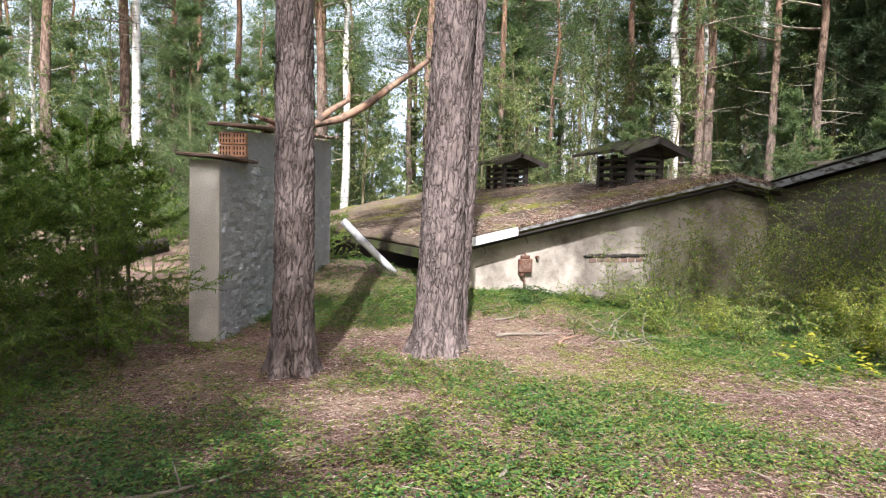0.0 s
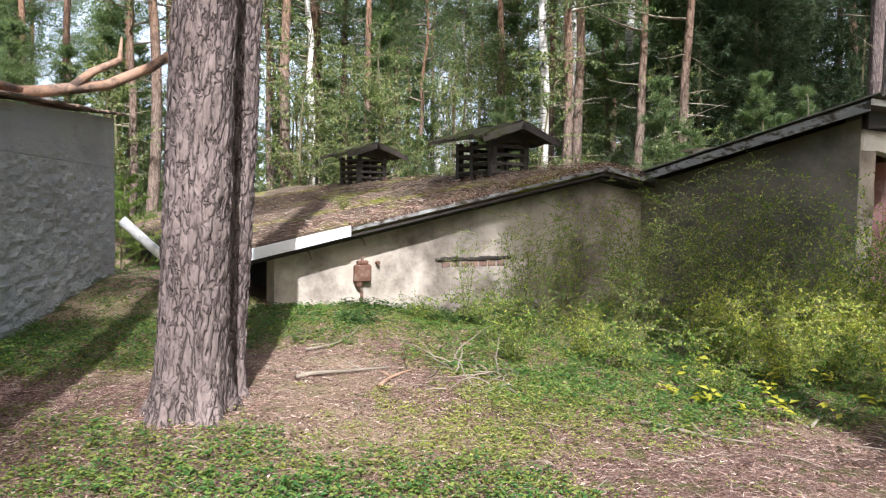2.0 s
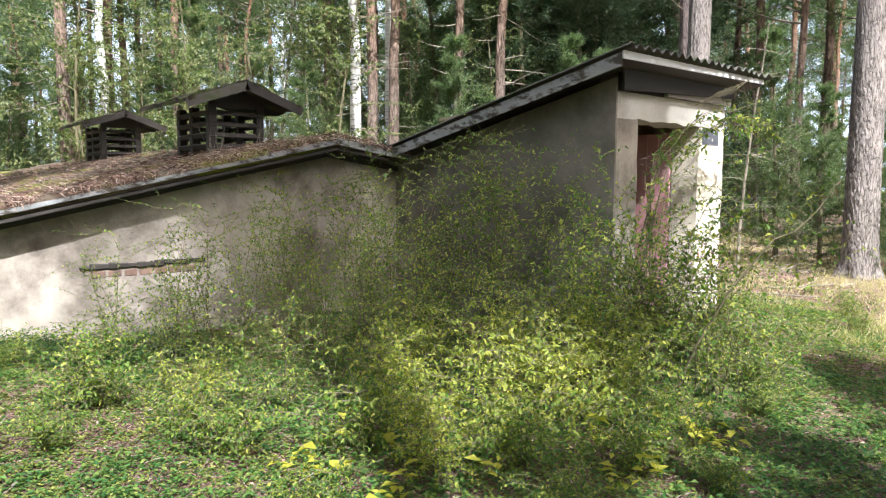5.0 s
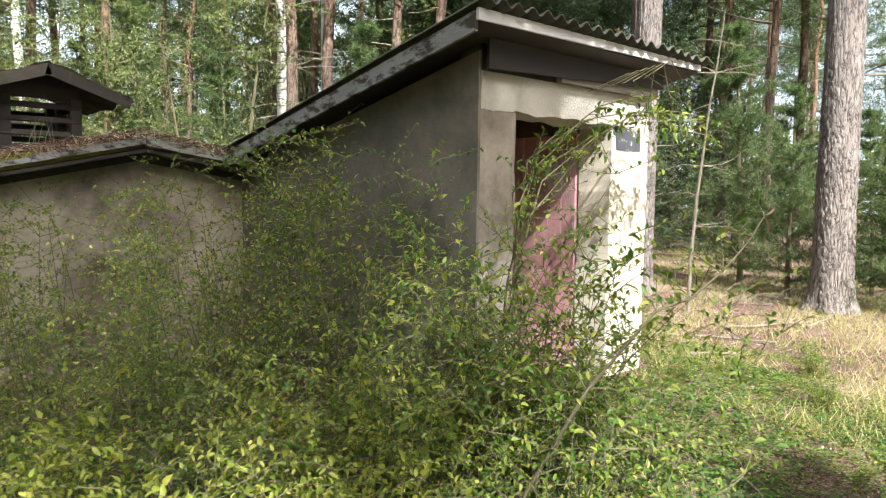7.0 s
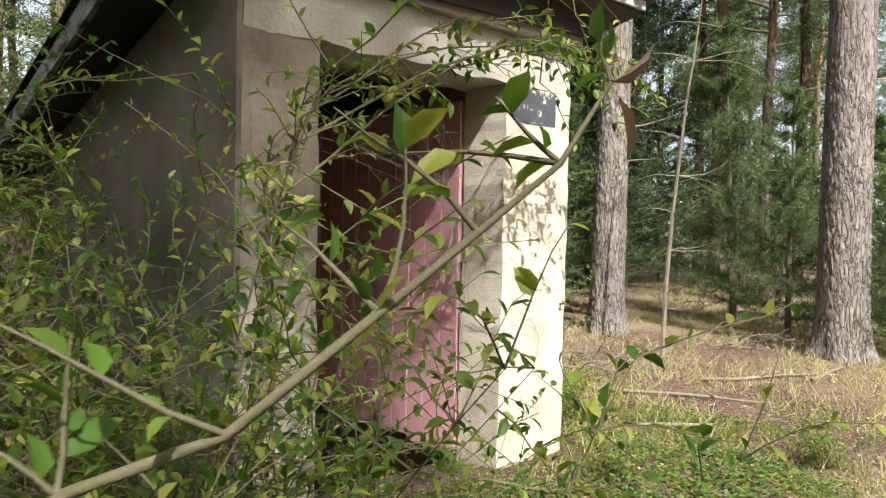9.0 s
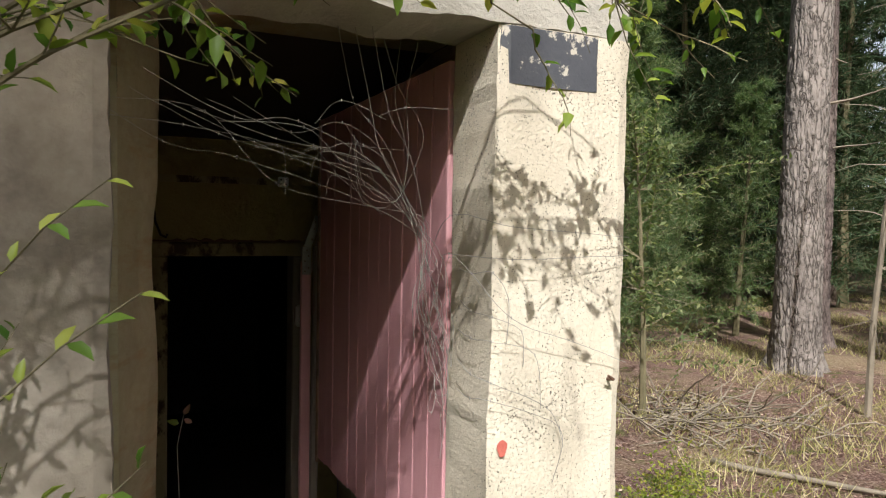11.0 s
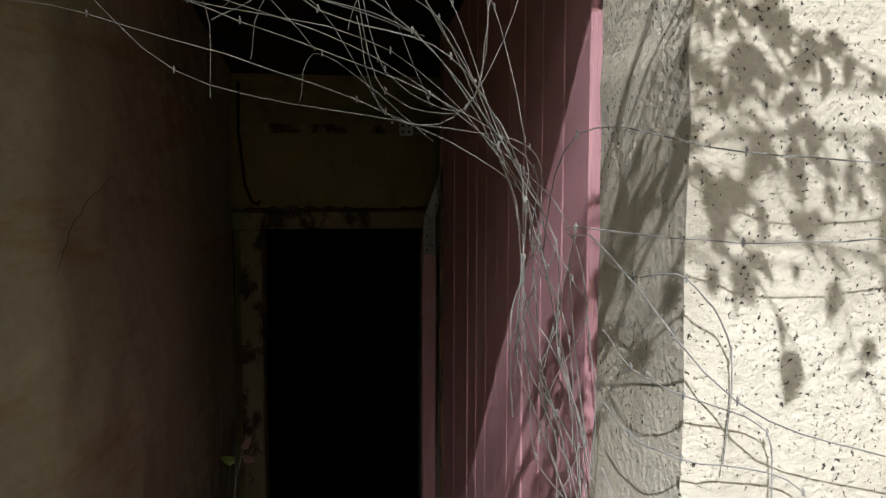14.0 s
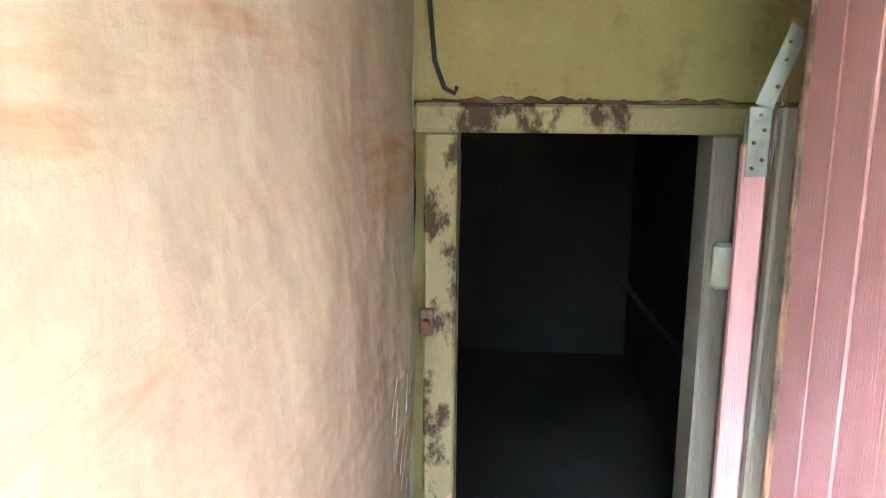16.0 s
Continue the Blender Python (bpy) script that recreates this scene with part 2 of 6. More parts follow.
M["cover"] = foliage("ground_leaves", [(0.030, 0.085, 0.024), (0.060, 0.135, 0.032), (0.110, 0.190, 0.040), (0.20, 0.24, 0.06)], 0.5, 0.3)
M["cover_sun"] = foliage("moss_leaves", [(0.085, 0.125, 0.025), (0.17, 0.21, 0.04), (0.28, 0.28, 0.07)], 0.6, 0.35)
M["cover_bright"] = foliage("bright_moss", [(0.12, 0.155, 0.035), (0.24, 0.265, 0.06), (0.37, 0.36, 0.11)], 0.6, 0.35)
M["herb"] = foliage("dark_herbs", [(0.032, 0.070, 0.024), (0.060, 0.110, 0.034), (0.110, 0.160, 0.045)], 0.5, 0.3)
M["dry"] = foliage("dry_leaves", [(0.045, 0.024, 0.018), (0.16, 0.088, 0.066), (0.33, 0.205, 0.16), (0.60, 0.48, 0.41)], 0.8, 0.15)
M["grass"] = foliage("dry_grass", [(0.19, 0.21, 0.06), (0.44, 0.39, 0.17), (0.66, 0.57, 0.38)], 0.7, 0.35)
M["yellow_leaf"] = foliage("yellow_leaves", [(0.34, 0.32, 0.03), (0.42, 0.40, 0.06)], 0.5, 0.4)
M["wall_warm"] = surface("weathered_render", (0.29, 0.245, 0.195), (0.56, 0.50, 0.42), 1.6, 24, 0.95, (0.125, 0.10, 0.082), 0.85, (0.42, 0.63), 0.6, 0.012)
# A darker copy of the gable render; its shade is put into the colour
M["wall_dark"] = surface("shaded_damp_render", (0.135, 0.12, 0.10), (0.29, 0.26, 0.215), 1.4, 24, 0.95, (0.085, 0.088, 0.060), 1.3, (0.44, 0.70), 0.6, 0.012)
M["pitted"] = pitted_plaster()
M["rough"] = rough_plaster()
M["white_render"] = surface("pale_render", (0.42, 0.385, 0.33), (0.60, 0.56, 0.49), 1.4, 45, 0.95, (0.30, 0.28, 0.25), 1.8, (0.55, 0.8), 0.8, 0.015)
M["yellow"] = limewash()
M["yellow_rough"] = surface("ochre_limewash_flaked", (0.25, 0.20, 0.075), (0.38, 0.32, 0.145), 2.5, 22, 0.9, (0.16, 0.11, 0.06), 3.5, (0.54, 0.72), 0.7, 0.02)
M["concrete"] = surface("grey_concrete", (0.20, 0.19, 0.175), (0.34, 0.32, 0.29), 1.2, 35, 0.95, (0.11, 0.10, 0.09), 1.5)
M["trodden_soil"] = surface("trodden_soil", (0.035, 0.028, 0.022), (0.10, 0.08, 0.062), 3, 40, 1.0, (0.14, 0.105, 0.07), 5, (0.55, 0.7), 1.0, 0.02)
# Near-black concrete: the want of light indoors and under the eave is coloured in
M["dark_room"] = surface("unlit_dark_concrete", (0.022, 0.020, 0.020), (0.050, 0.046, 0.044), 1.2, 30, 0.95)
M["roof_moss"] = surface("mossy_roof_litter", (0.040, 0.030, 0.022), (0.26, 0.195, 0.135), 1.5, 30, 1.0, (0.20, 0.205, 0.03), 0.8, (0.52, 0.60), 1.0, 0.04)
M["sheet"] = surface("old_corrugated_sheet", (0.055, 0.052, 0.046), (0.135, 0.125, 0.105), 1.5, 30, 0.9, (0.06, 0.085, 0.025), 1.6, (0.5, 0.7))
M["felt"] = surface("dark_roof_boards", (0.030, 0.025, 0.020), (0.115, 0.090, 0.066), 3, 35, 0.95, (0.085, 0.105, 0.026), 3.0, (0.44, 0.60), 1.0, 0.04)
M["fascia"] = surface("flaking_white_paint", (0.20, 0.20, 0.195), (0.46, 0.46, 0.45), 2.5, 30, 0.85, (0.075, 0.062, 0.048), 5, (0.47, 0.58), 0.7, 0.01, (1, 1, 2.5))
M["sheet_white"] = surface("pale_metal_flashing", (0.62, 0.62, 0.62), (0.80, 0.80, 0.79), 3, 40, 0.55, (0.42, 0.38, 0.33), 3, (0.6, 0.75))
M["soffit"] = streaky("tarred_boards", (0.018, 0.014, 0.012), (0.05, 0.04, 0.032), (0.09, 0.07, 0.05), 0.62, (0.6, 9, 9))
M["grey_wood"] = streaky("weathered_wood", (0.20, 0.17, 0.145), (0.37, 0.33, 0.29), (0.11, 0.085, 0.065), 0.58)
M["black_wood"] = streaky("tarred_timber", (0.020, 0.016, 0.013), (0.070, 0.056, 0.045), (0.15, 0.125, 0.10), 0.58)
M["pink"] = streaky("faded_red_paint", (0.55, 0.235, 0.26), (0.78, 0.46, 0.49), (0.80, 0.62, 0.61), 0.62, (12, 12, 0.45))
M["frame_wood"] = surface("flaking_ochre_paint", (0.22, 0.18, 0.085), (0.41, 0.355, 0.20), 4, 40, 0.9, (0.075, 0.050, 0.034), 8, (0.52, 0.60), 0.9, 0.012, (1, 1, 0.6))
M["rust"] = surface("rusty_iron", (0.085, 0.042, 0.028), (0.20, 0.105, 0.07), 6, 50, 0.9, (0.26, 0.21, 0.17), 6)
M["zinc"] = surface("dull_zinc", (0.30, 0.30, 0.29), (0.44, 0.44, 0.42), 6, 60, 0.5, (0.2, 0.19, 0.17), 8, (0.5, 0.7), 0.3, 0.004, (1, 1, 1), 0.6)
M["plaque"] = surface("flaking_dark_paint", (0.055, 0.057, 0.068), (0.105, 0.107, 0.120), 5, 60, 0.42, (0.55, 0.50, 0.42), 10, (0.585, 0.615), 0.6, 0.006)
M["old_brick"] = surface("dirty_brick", (0.15, 0.09, 0.07), (0.30, 0.19, 0.14), 5, 40, 0.95, (0.10, 0.08, 0.07), 4)
M["grey_green_board"] = surface("mossy_board", (0.07, 0.065, 0.055), (0.17, 0.155, 0.13), 4, 40, 0.95, (0.07, 0.085, 0.03), 4)
M["brick"] = surface("fired_clay", (0.42, 0.20, 0.115), (0.62, 0.36, 0.22), 5, 50, 0.9)
M["tile"] = surface("clay_coping", (0.145, 0.095, 0.07), (0.27, 0.185, 0.135), 4, 40, 0.9, (0.09, 0.08, 0.06), 3)
M["white"] = surface("white_porcelain", (0.72, 0.70, 0.65), (0.82, 0.80, 0.76), 8, 60, 0.4)
M["pipe"] = surface("pale_pipe", (0.50, 0.50, 0.50), (0.72, 0.72, 0.72), 4, 40, 0.6, (0.28, 0.27, 0.24), 5)
M["red_mark"] = surface("red_paint_mark", (0.52, 0.12, 0.09), (0.62, 0.20, 0.15), 8, 60, 0.8)
M["cable"] = surface("black_cable", (0.015, 0.014, 0.013), (0.035, 0.032, 0.03), 8, 60, 0.6)


# ---------------------------------------------------------------- mesh building
class Shape:
    """Collects vertices and faces of one mesh."""

    def __init__(self):
        self.v, self.f = [], []

    def add(self, verts, faces):
        o = len(self.v)
        self.v.extend(tuple(p) for p in verts)
        self.f.extend(tuple(i + o for i in f) for f in faces)

    def box(self, lo, hi, m=None, jitter=0.0):
        p = [Vector((x, y, z)) for z in (lo[2], hi[2]) for y in (lo[1], hi[1]) for x in (lo[0], hi[0])]
        if jitter:
            p = [q + Vector([random.uniform(-jitter, jitter) for _ in range(3)]) for q in p]
        if m:
            p = [m @ q for q in p]
        self.add(p, [(0, 2, 3, 1), (4, 5, 7, 6), (0, 1, 5, 4), (2, 6, 7, 3), (0, 4, 6, 2), (1, 3, 7, 5)])

    def bevel_box(self, lo, hi, c=0.01, m=None):
        """A box with chamfered edges."""
        lo, hi = Vector(lo), Vector(hi)
        pts, idx = [], {}
        for k, s in enumerate([(a, b, d) for d in (0, 1) for b in (0, 1) for a in (0, 1)]):
            corner = Vector([hi[i] if s[i] else lo[i] for i in range(3)])
            for ax in range(3):
                q = corner.copy()
                for i in range(3):
                    if i != ax:
                        q[i] += -c if s[i] else c
                idx[(k, ax)] = len(pts)
                pts.append(m @ q if m else q)
        f = []
        for ax in range(3):
            for side in (0, 1):
                ks = [k for k in range(8) if (k >> ax & 1) == side]
                a, b, d, e = ks
                f.append([idx[(i, ax)] for i in ((a, d, e, b) if (side == 0) != (ax == 1) else (a, b, e, d))])
        for ax in range(3):
            o1, o2 = [i for i in range(3) if i != ax]
            for k in range(8):
                if not k >> ax & 1:
                    j = k | 1 << ax
                    f.append([idx[(k, o1)], idx[(j, o1)], idx[(j, o2)], idx[(k, o2)]])
        for k in range(8):
            f.append([idx[(k, 0)], idx[(k, 1)], idx[(k, 2)]])
        self.add(pts, f)

    def tube(self, pts, radii, n=6, cap=True):
        pts = [Vector(p) for p in pts]
        rings, prev = [], None
        for i, p in enumerate(pts):
            d = (pts[min(i + 1, len(pts) - 1)] - pts[max(i - 1, 0)]).normalized()
            a = prev if prev is not None else (Vector((0, 0, 1)) if abs(d.z) < 0.9 else Vector((1, 0, 0)))
            a = (a - d * a.dot(d)).normalized()
            prev = a
            b = d.cross(a)
            r = radii[i] if isinstance(radii, (list, tuple)) else radii
            rings.append([p + (a * math.cos(2 * math.pi * k / n) + b * math.sin(2 * math.pi * k / n)) * r for k in range(n)])
        f = [(i * n + k, i * n + (k + 1) % n, (i + 1) * n + (k + 1) % n, (i + 1) * n + k) for i in range(len(pts) - 1) for k in range(n)]
        if cap:
            f += [tuple(range(n - 1, -1, -1)), tuple(range((len(pts) - 1) * n, len(pts) * n))]
        self.add([q for r in rings for q in r], f)

    def mesh(self, name, material, smooth=False):
        me = bpy.data.meshes.new(name)
        me.from_pydata(self.v, [], self.f)
        me.materials.append(material)
        if smooth:
            me.polygons.foreach_set("use_smooth", [True] * len(me.polygons))
        me.update()
        return me


def thing(name, label, category, at=None, group="", kind=""):
    ob = new(name)
    ob.empty_display_size = 0.1
    if at is not None:
        ob.matrix_world = at if isinstance(at, Matrix) else Matrix.Translation(at)
    return tagged(ob, label, category, group, kind)


def part(name, shape, material, parent=None, label="", smooth=False):
    ob = new(name, shape.mesh(name, material, smooth) if isinstance(shape, Shape) else shape)
    if parent is not None:
        ob.parent = parent
    return tagged(ob, label) if label else ob


def solo(name, shape, material, label, category, group="", kind="", smooth=False, at=None):
    ob = part(name, shape, material, None, "", smooth)
    if at is not None:
        ob.matrix_world = at if isinstance(at, Matrix) else Matrix.Translation(at)
    return tagged(ob, label, category, group, kind)


def rnd(a, b):
    return random.uniform(a, b)


def rdir():
    z, a = rnd(-1, 1), rnd(0, 2 * math.pi)
    r = math.sqrt(1 - z * z)
    return Vector((r * math.cos(a), r * math.sin(a), z))


# ---------------------------------------------------------------- ground
def bell(x, y, cx, cy, r):
    return math.exp(-((x - cx) ** 2 + (y - cy) ** 2) / (r * r))


def gz(x, y):
    """Height of the forest floor."""
    h = 0.16 * bell(x, y, 11.0, 6.2, 2.4) + 0.50 * bell(x, y, 1.7, 12.0, 2.6) + 0.10 * bell(x, y, 3.6, 9.6, 1.6)
    h += 0.09 * (noise.noise(Vector((x * 0.35, y * 0.35, 3.1)))) + 0.035 * noise.noise(Vector((x * 1.7, y * 1.7, 7.7)))
    far = math.hypot(x - 5, y - 6)
    if far > 18:
        h += 0.35 * noise.noise(Vector((x * 0.05, y * 0.05, 1.0))) * min(1, (far - 18) / 20)
    return h


def axis(a, b, step, far):
    fine = list(np.arange(a, b + 1e-6, step))
    out, d, lo, hi = [], step, a, b
    while hi < far:
        d *= 1.35
        hi += d
        lo -= d
        fine = [lo] + fine + [hi]
    return fine


def make_ground():
    xs, ys = axis(-6, 20, 0.14, 700), axis(-3, 16, 0.14, 700)
    s = Shape()
    nx = len(xs)
    s.v = [(x, y, gz(x, y)) for y in ys for x in xs]
    for j in range(len(ys) - 1):
        for i in range(nx - 1):
            cx, cy = (xs[i] + xs[i + 1]) / 2, (ys[j] + ys[j + 1]) / 2
            if 9.30 < cx < 10.95 and 6.70 < cy < 12.9:
                continue
            s.f.append((j * nx + i, j * nx + i + 1, (j + 1) * nx + i + 1, (j + 1) * nx + i))
    solo("ground", s, M["ground"], "brown forest floor of needles, moss and dry grass", "ground", kind="structure", smooth=True)


make_ground()

# ---------------------------------------------------------------- the half-buried bunker
YD, XK, YL = 6.555, 9.143, 9.875          # door wall, side wall, gable wall
RIDGE_X, RIDGE_Z, SLOPE_L, SLOPE_R = 8.126, 2.04, 0.222, 0.15
EAVE_X, BACK_Y = 2.95, 24.0


def main_roof(x):
    return RIDGE_Z - SLOPE_L * (RIDGE_X - x) if x < RIDGE_X else RIDGE_Z - SLOPE_R * (x - RIDGE_X)


def porch_roof(y):
    return 2.64 - 0.209 * (y - 6.32)


def prism(outline, axis_, a, b):
    """Extrudes a polygon. axis_ 'y': outline in x, z; 'x': outline in y, z; 'z': outline in x, y."""
    put = {"y": lambda u, v, w: (u, w, v), "x": lambda u, v, w: (w, u, v), "z": lambda u, v, w: (u, v, w)}[axis_]
    n = len(outline)
    s = Shape()
    s.add([put(u, v, a) for u, v in outline] + [put(u, v, b) for u, v in outline],
          [tuple(range(n)), tuple(range(2 * n - 1, n - 1, -1))] + [(i, i + n, (i + 1) % n + n, (i + 1) % n) for i in range(n)])
    return s


def wavy_wall(x0, x1, top, y, z0, thick, holes=()):
    """A rendered gable wall with a slightly uneven face; top(x) gives its height."""
    s = Shape()
    nx, nz = 60, 22
    grid = {}
    for i in range(nx + 1):
        x = x0 + (x1 - x0) * i / nx
        for j in range(nz + 1):
            z = z0 + (top(x) - z0) * j / nz
            grid[i, j] = len(s.v)
            s.v.append((x, y + 0.014 * noise.noise(Vector((x * 1.6, 0, z * 1.6))) + 0.005 * noise.noise(Vector((x * 7, 5, z * 7))), z))
    for i in range(nx):
        for j in range(nz):
            s.f.append((grid[i, j], grid[i + 1, j], grid[i + 1, j + 1], grid[i, j + 1]))
    o = len(s.v)
    rim = [grid[i, 0] for i in range(nx + 1)] + [grid[nx, j] for j in range(1, nz + 1)] + [grid[i, nz] for i in range(nx - 1, -1, -1)] + [grid[0, j] for j in range(nz - 1, 0, -1)]
    s.v += [(s.v[k][0], y + thick, s.v[k][2]) for k in rim]
    n = len(rim)
    s.f += [(rim[k], o + k, o + (k + 1) % n, rim[(k + 1) % n]) for k in range(n)] + [tuple(o + k for k in range(n - 1, -1, -1))]
    return s


gable = solo("wall_gable", wavy_wall(3.33, XK, lambda x: main_roof(x) - 0.10, YL, -0.4, 0.30), M["wall_warm"],
             "stained beige rendered gable wall, half hidden by shrubs", "wall", kind="structure", smooth=False)
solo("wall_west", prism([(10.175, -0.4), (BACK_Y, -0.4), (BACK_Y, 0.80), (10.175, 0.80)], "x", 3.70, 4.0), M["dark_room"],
     "rendered wall under the low eave, coloured dark for its shade", "wall", kind="structure")
solo("wall_back", prism([(3.33, -0.4), (XK, -0.4), (XK, 1.7), (RIDGE_X, 1.9), (3.33, 0.8)], "y", BACK_Y - 0.5, BACK_Y - 0.2), M["concrete"],
     "plain concrete rear wall of the bunker", "wall", kind="structure")


def roof_sheet(x0, x1, y0, y1, z_of, amp, thick):
    s = Shape()
    nx, ny = max(2, int((x1 - x0) / 0.11)), max(2, int((y1 - y0) / 0.16))
    for side in (0, 1):
        for j in range(ny + 1):
            for i in range(nx + 1):
                x, y = x0 + (x1 - x0) * i / nx, y0 + (y1 - y0) * j / ny
                z = z_of(x)
                if side == 0:
                    z += amp * (0.6 * noise.noise(Vector((x * 0.9, y * 0.9, 2))) + 0.5 * noise.noise(Vector((x * 3.3, y * 3.3, 4))))
                    ex, ey = min(x - x0, x1 - x), y - y0
                    z -= 0.05 * math.exp(-max(0, min(ex, ey)) / 0.06)
                else:
                    z -= thick
                s.v.append((x + (0.04 * noise.noise(Vector((0, y * 2.2, 1))) if i == 0 else 0), y, z))
    n = (nx + 1) * (ny + 1)
    idx = lambda i, j, k: k * n + j * (nx + 1) + i
    for j in range(ny):
        for i in range(nx):
            s.f.append((idx(i, j, 0), idx(i + 1, j, 0), idx(i + 1, j + 1, 0), idx(i, j + 1, 0)))
            s.f.append((idx(i, j, 1), idx(i, j + 1, 1), idx(i + 1, j + 1, 1), idx(i + 1, j, 1)))
    for i in range(nx):
        s.f.append((idx(i, 0, 0), idx(i, 0, 1), idx(i + 1, 0, 1), idx(i + 1, 0, 0)))
        s.f.append((idx(i, ny, 0), idx(i + 1, ny, 0), idx(i + 1, ny, 1), idx(i, ny, 1)))
    for j in range(ny):
        s.f.append((idx(0, j, 0), idx(0, j + 1, 0), idx(0, j + 1, 1), idx(0, j, 1)))
        s.f.append((idx(nx, j, 0), idx(nx, j, 1), idx(nx, j + 1, 1), idx(nx, j + 1, 0)))
    return s


roof = thing("roof", "low bunker roof covered in moss and needles", "roof", kind="structure")
part("roof_slope", roof_sheet(EAVE_X, RIDGE_X, 9.60, BACK_Y, lambda x: main_roof(x) + 0.03, 0.07, 0.12), M["roof_moss"], roof, "moss and needle litter", True)
part("roof_slope", roof_sheet(RIDGE_X + 0.003, 9.30, 9.60, BACK_Y, lambda x: main_roof(x) + 0.03, 0.05, 0.12), M["roof_moss"], roof, "", True)


def verge_board(x0, x1, drop, h, y, m, name, label):
    """A board that follows the roof edge between two places."""
    za, zb = main_roof(x0) - drop, main_roof(x1) - drop
    return part(name, prism([(x0, za - h), (x1, zb - h), (x1, zb), (x0, za)], "y", y, y + 0.03), m, roof, label)


verge_board(2.98, 4.139, -0.01, 0.125, 9.565, M["sheet_white"], "flashing", "white metal flashing")
verge_board(4.145, 7.25, 0.018, 0.040, 9.572, M["fascia"], "verge_board", "flaking white verge board")
verge_board(7.255, RIDGE_X - 0.002, 0.0, 0.06, 9.567, M["fascia"], "verge_board", "")
verge_board(RIDGE_X + 0.002, 9.20, 0.0, 0.075, 9.567, M["fascia"], "verge_board", "")
for a, b in ((3.0, RIDGE_X - 0.003), (RIDGE_X + 0.003, 9.2)):
    za, zb = main_roof(a) - 0.10, main_roof(b) - 0.10
    part("soffit_board", prism([(a, za - 0.03), (b, zb - 0.03), (b, zb), (a, za)], "y", 9.605, YL + 0.02), M["soffit"], roof)
    part("rafter", prism([(a, za - 0.10), (b, zb - 0.10), (b, zb - 0.035), (a, za - 0.035)], "y", YL - 0.045, YL - 0.006), M["soffit"], roof)
part("eave_board", prism([(9.60, 0.66), (BACK_Y, 0.66), (BACK_Y, 0.80), (9.60, 0.80)], "x", 2.90, 2.935), M["felt"], roof)

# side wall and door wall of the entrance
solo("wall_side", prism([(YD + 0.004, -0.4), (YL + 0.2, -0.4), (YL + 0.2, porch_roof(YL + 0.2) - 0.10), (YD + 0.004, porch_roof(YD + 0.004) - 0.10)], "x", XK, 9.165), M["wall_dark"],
     "damp-stained rendered side wall of the entrance, darkened in colour for shade", "wall", kind="structure")


def slab_wall(x0, x1, z0, z1, y0, y1, amp=0.008, seed=0, ragged=0.0):
    """A wall block with soft, uneven arrises."""
    s = Shape()
    nx, nz = max(2, int((x1 - x0) / 0.035)), max(2, int((z1 - z0) / 0.045))
    for k, y in ((0, y0), (1, y1)):
        for j in range(nz + 1):
            for i in range(nx + 1):
                x, z = x0 + (x1 - x0) * i / nx, z0 + (z1 - z0) * j / nz
                d = amp * noise.noise(Vector((x * 6, seed, z * 6)))
                edge = i in (0, nx)
                xx = x + ((0.014 * noise.noise(Vector((seed * 3.1, 0, z * 3))) + 0.005 * noise.noise(Vector((seed, i, z * 23)))) if edge else 0)
                zz = z + ragged * (noise.noise(Vector((x * 5, seed, 1))) + 0.5 * noise.noise(Vector((x * 17, seed, 2)))) if j == 0 and ragged else z
                soft = 0.014 if edge else 0
                s.v.append((xx, y + (d + soft if k == 0 else -d - soft), zz))
    n = (nx + 1) * (nz + 1)
    idx = lambda i, j, k: k * n + j * (nx + 1) + i
    for j in range(nz):
        for i in range(nx):
            s.f.append((idx(i, j, 0), idx(i + 1, j, 0), idx(i + 1, j + 1, 0), idx(i, j + 1, 0)))
            s.f.append((idx(i, j, 1), idx(i, j + 1, 1), idx(i + 1, j + 1, 1), idx(i + 1, j, 1)))
        s.f.append((idx(0, j, 0), idx(0, j + 1, 0), idx(0, j + 1, 1), idx(0, j, 1)))
        s.f.append((idx(nx, j, 0), idx(nx, j, 1), idx(nx, j + 1, 1), idx(nx, j + 1, 0)))
    for i in range(nx):
        s.f.append((idx(i, 0, 0), idx(i, 0, 1), idx(i + 1, 0, 1), idx(i + 1, 0, 0)))
        s.f.append((idx(i, nz, 0), idx(i + 1, nz, 0), idx(i + 1, nz, 1), idx(i, nz, 1)))
    return s


XA, XR, HEAD = 10.585, 11.09, 2.13
solo("wall_core", prism([(YD + 0.34, -0.4), (YL, -0.4), (YL, porch_roof(YL) - 0.12), (YD + 0.34, porch_roof(YD + 0.34) - 0.12)], "x", 9.168, 9.43), M["concrete"], "plain core of the entrance side wall", "wall", kind="structure")
front = thing("wall_front", "cream rendered entrance wall with a broken lintel edge", "wall", kind="structure")
# Jamb and lintel take duller renders than the pillar to stand for shade
part("jamb", slab_wall(9.168, 9.505, -0.3, HEAD - 0.003, YD, YD + 0.33, 0.008, 1), M["wall_warm"], front, "weathered render, coloured duller than the pillar for shade")
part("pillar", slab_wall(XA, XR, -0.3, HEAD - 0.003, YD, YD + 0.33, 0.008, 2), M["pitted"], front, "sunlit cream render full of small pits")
part("lintel", slab_wall(9.168, XR, HEAD, 2.37, YD, YD + 0.33, 0.006, 3, 0.022), M["white_render"], front)
plate_ = slab_wall(XA + 0.008, 10.985, 1.945, 2.124, YD - 0.004, YD + 0.02, 0.004, 2)
solo("painted_panel", plate_, M["plaque"], "flaking dark grey painted square on the door pillar", "painted sign")
spot = Shape()
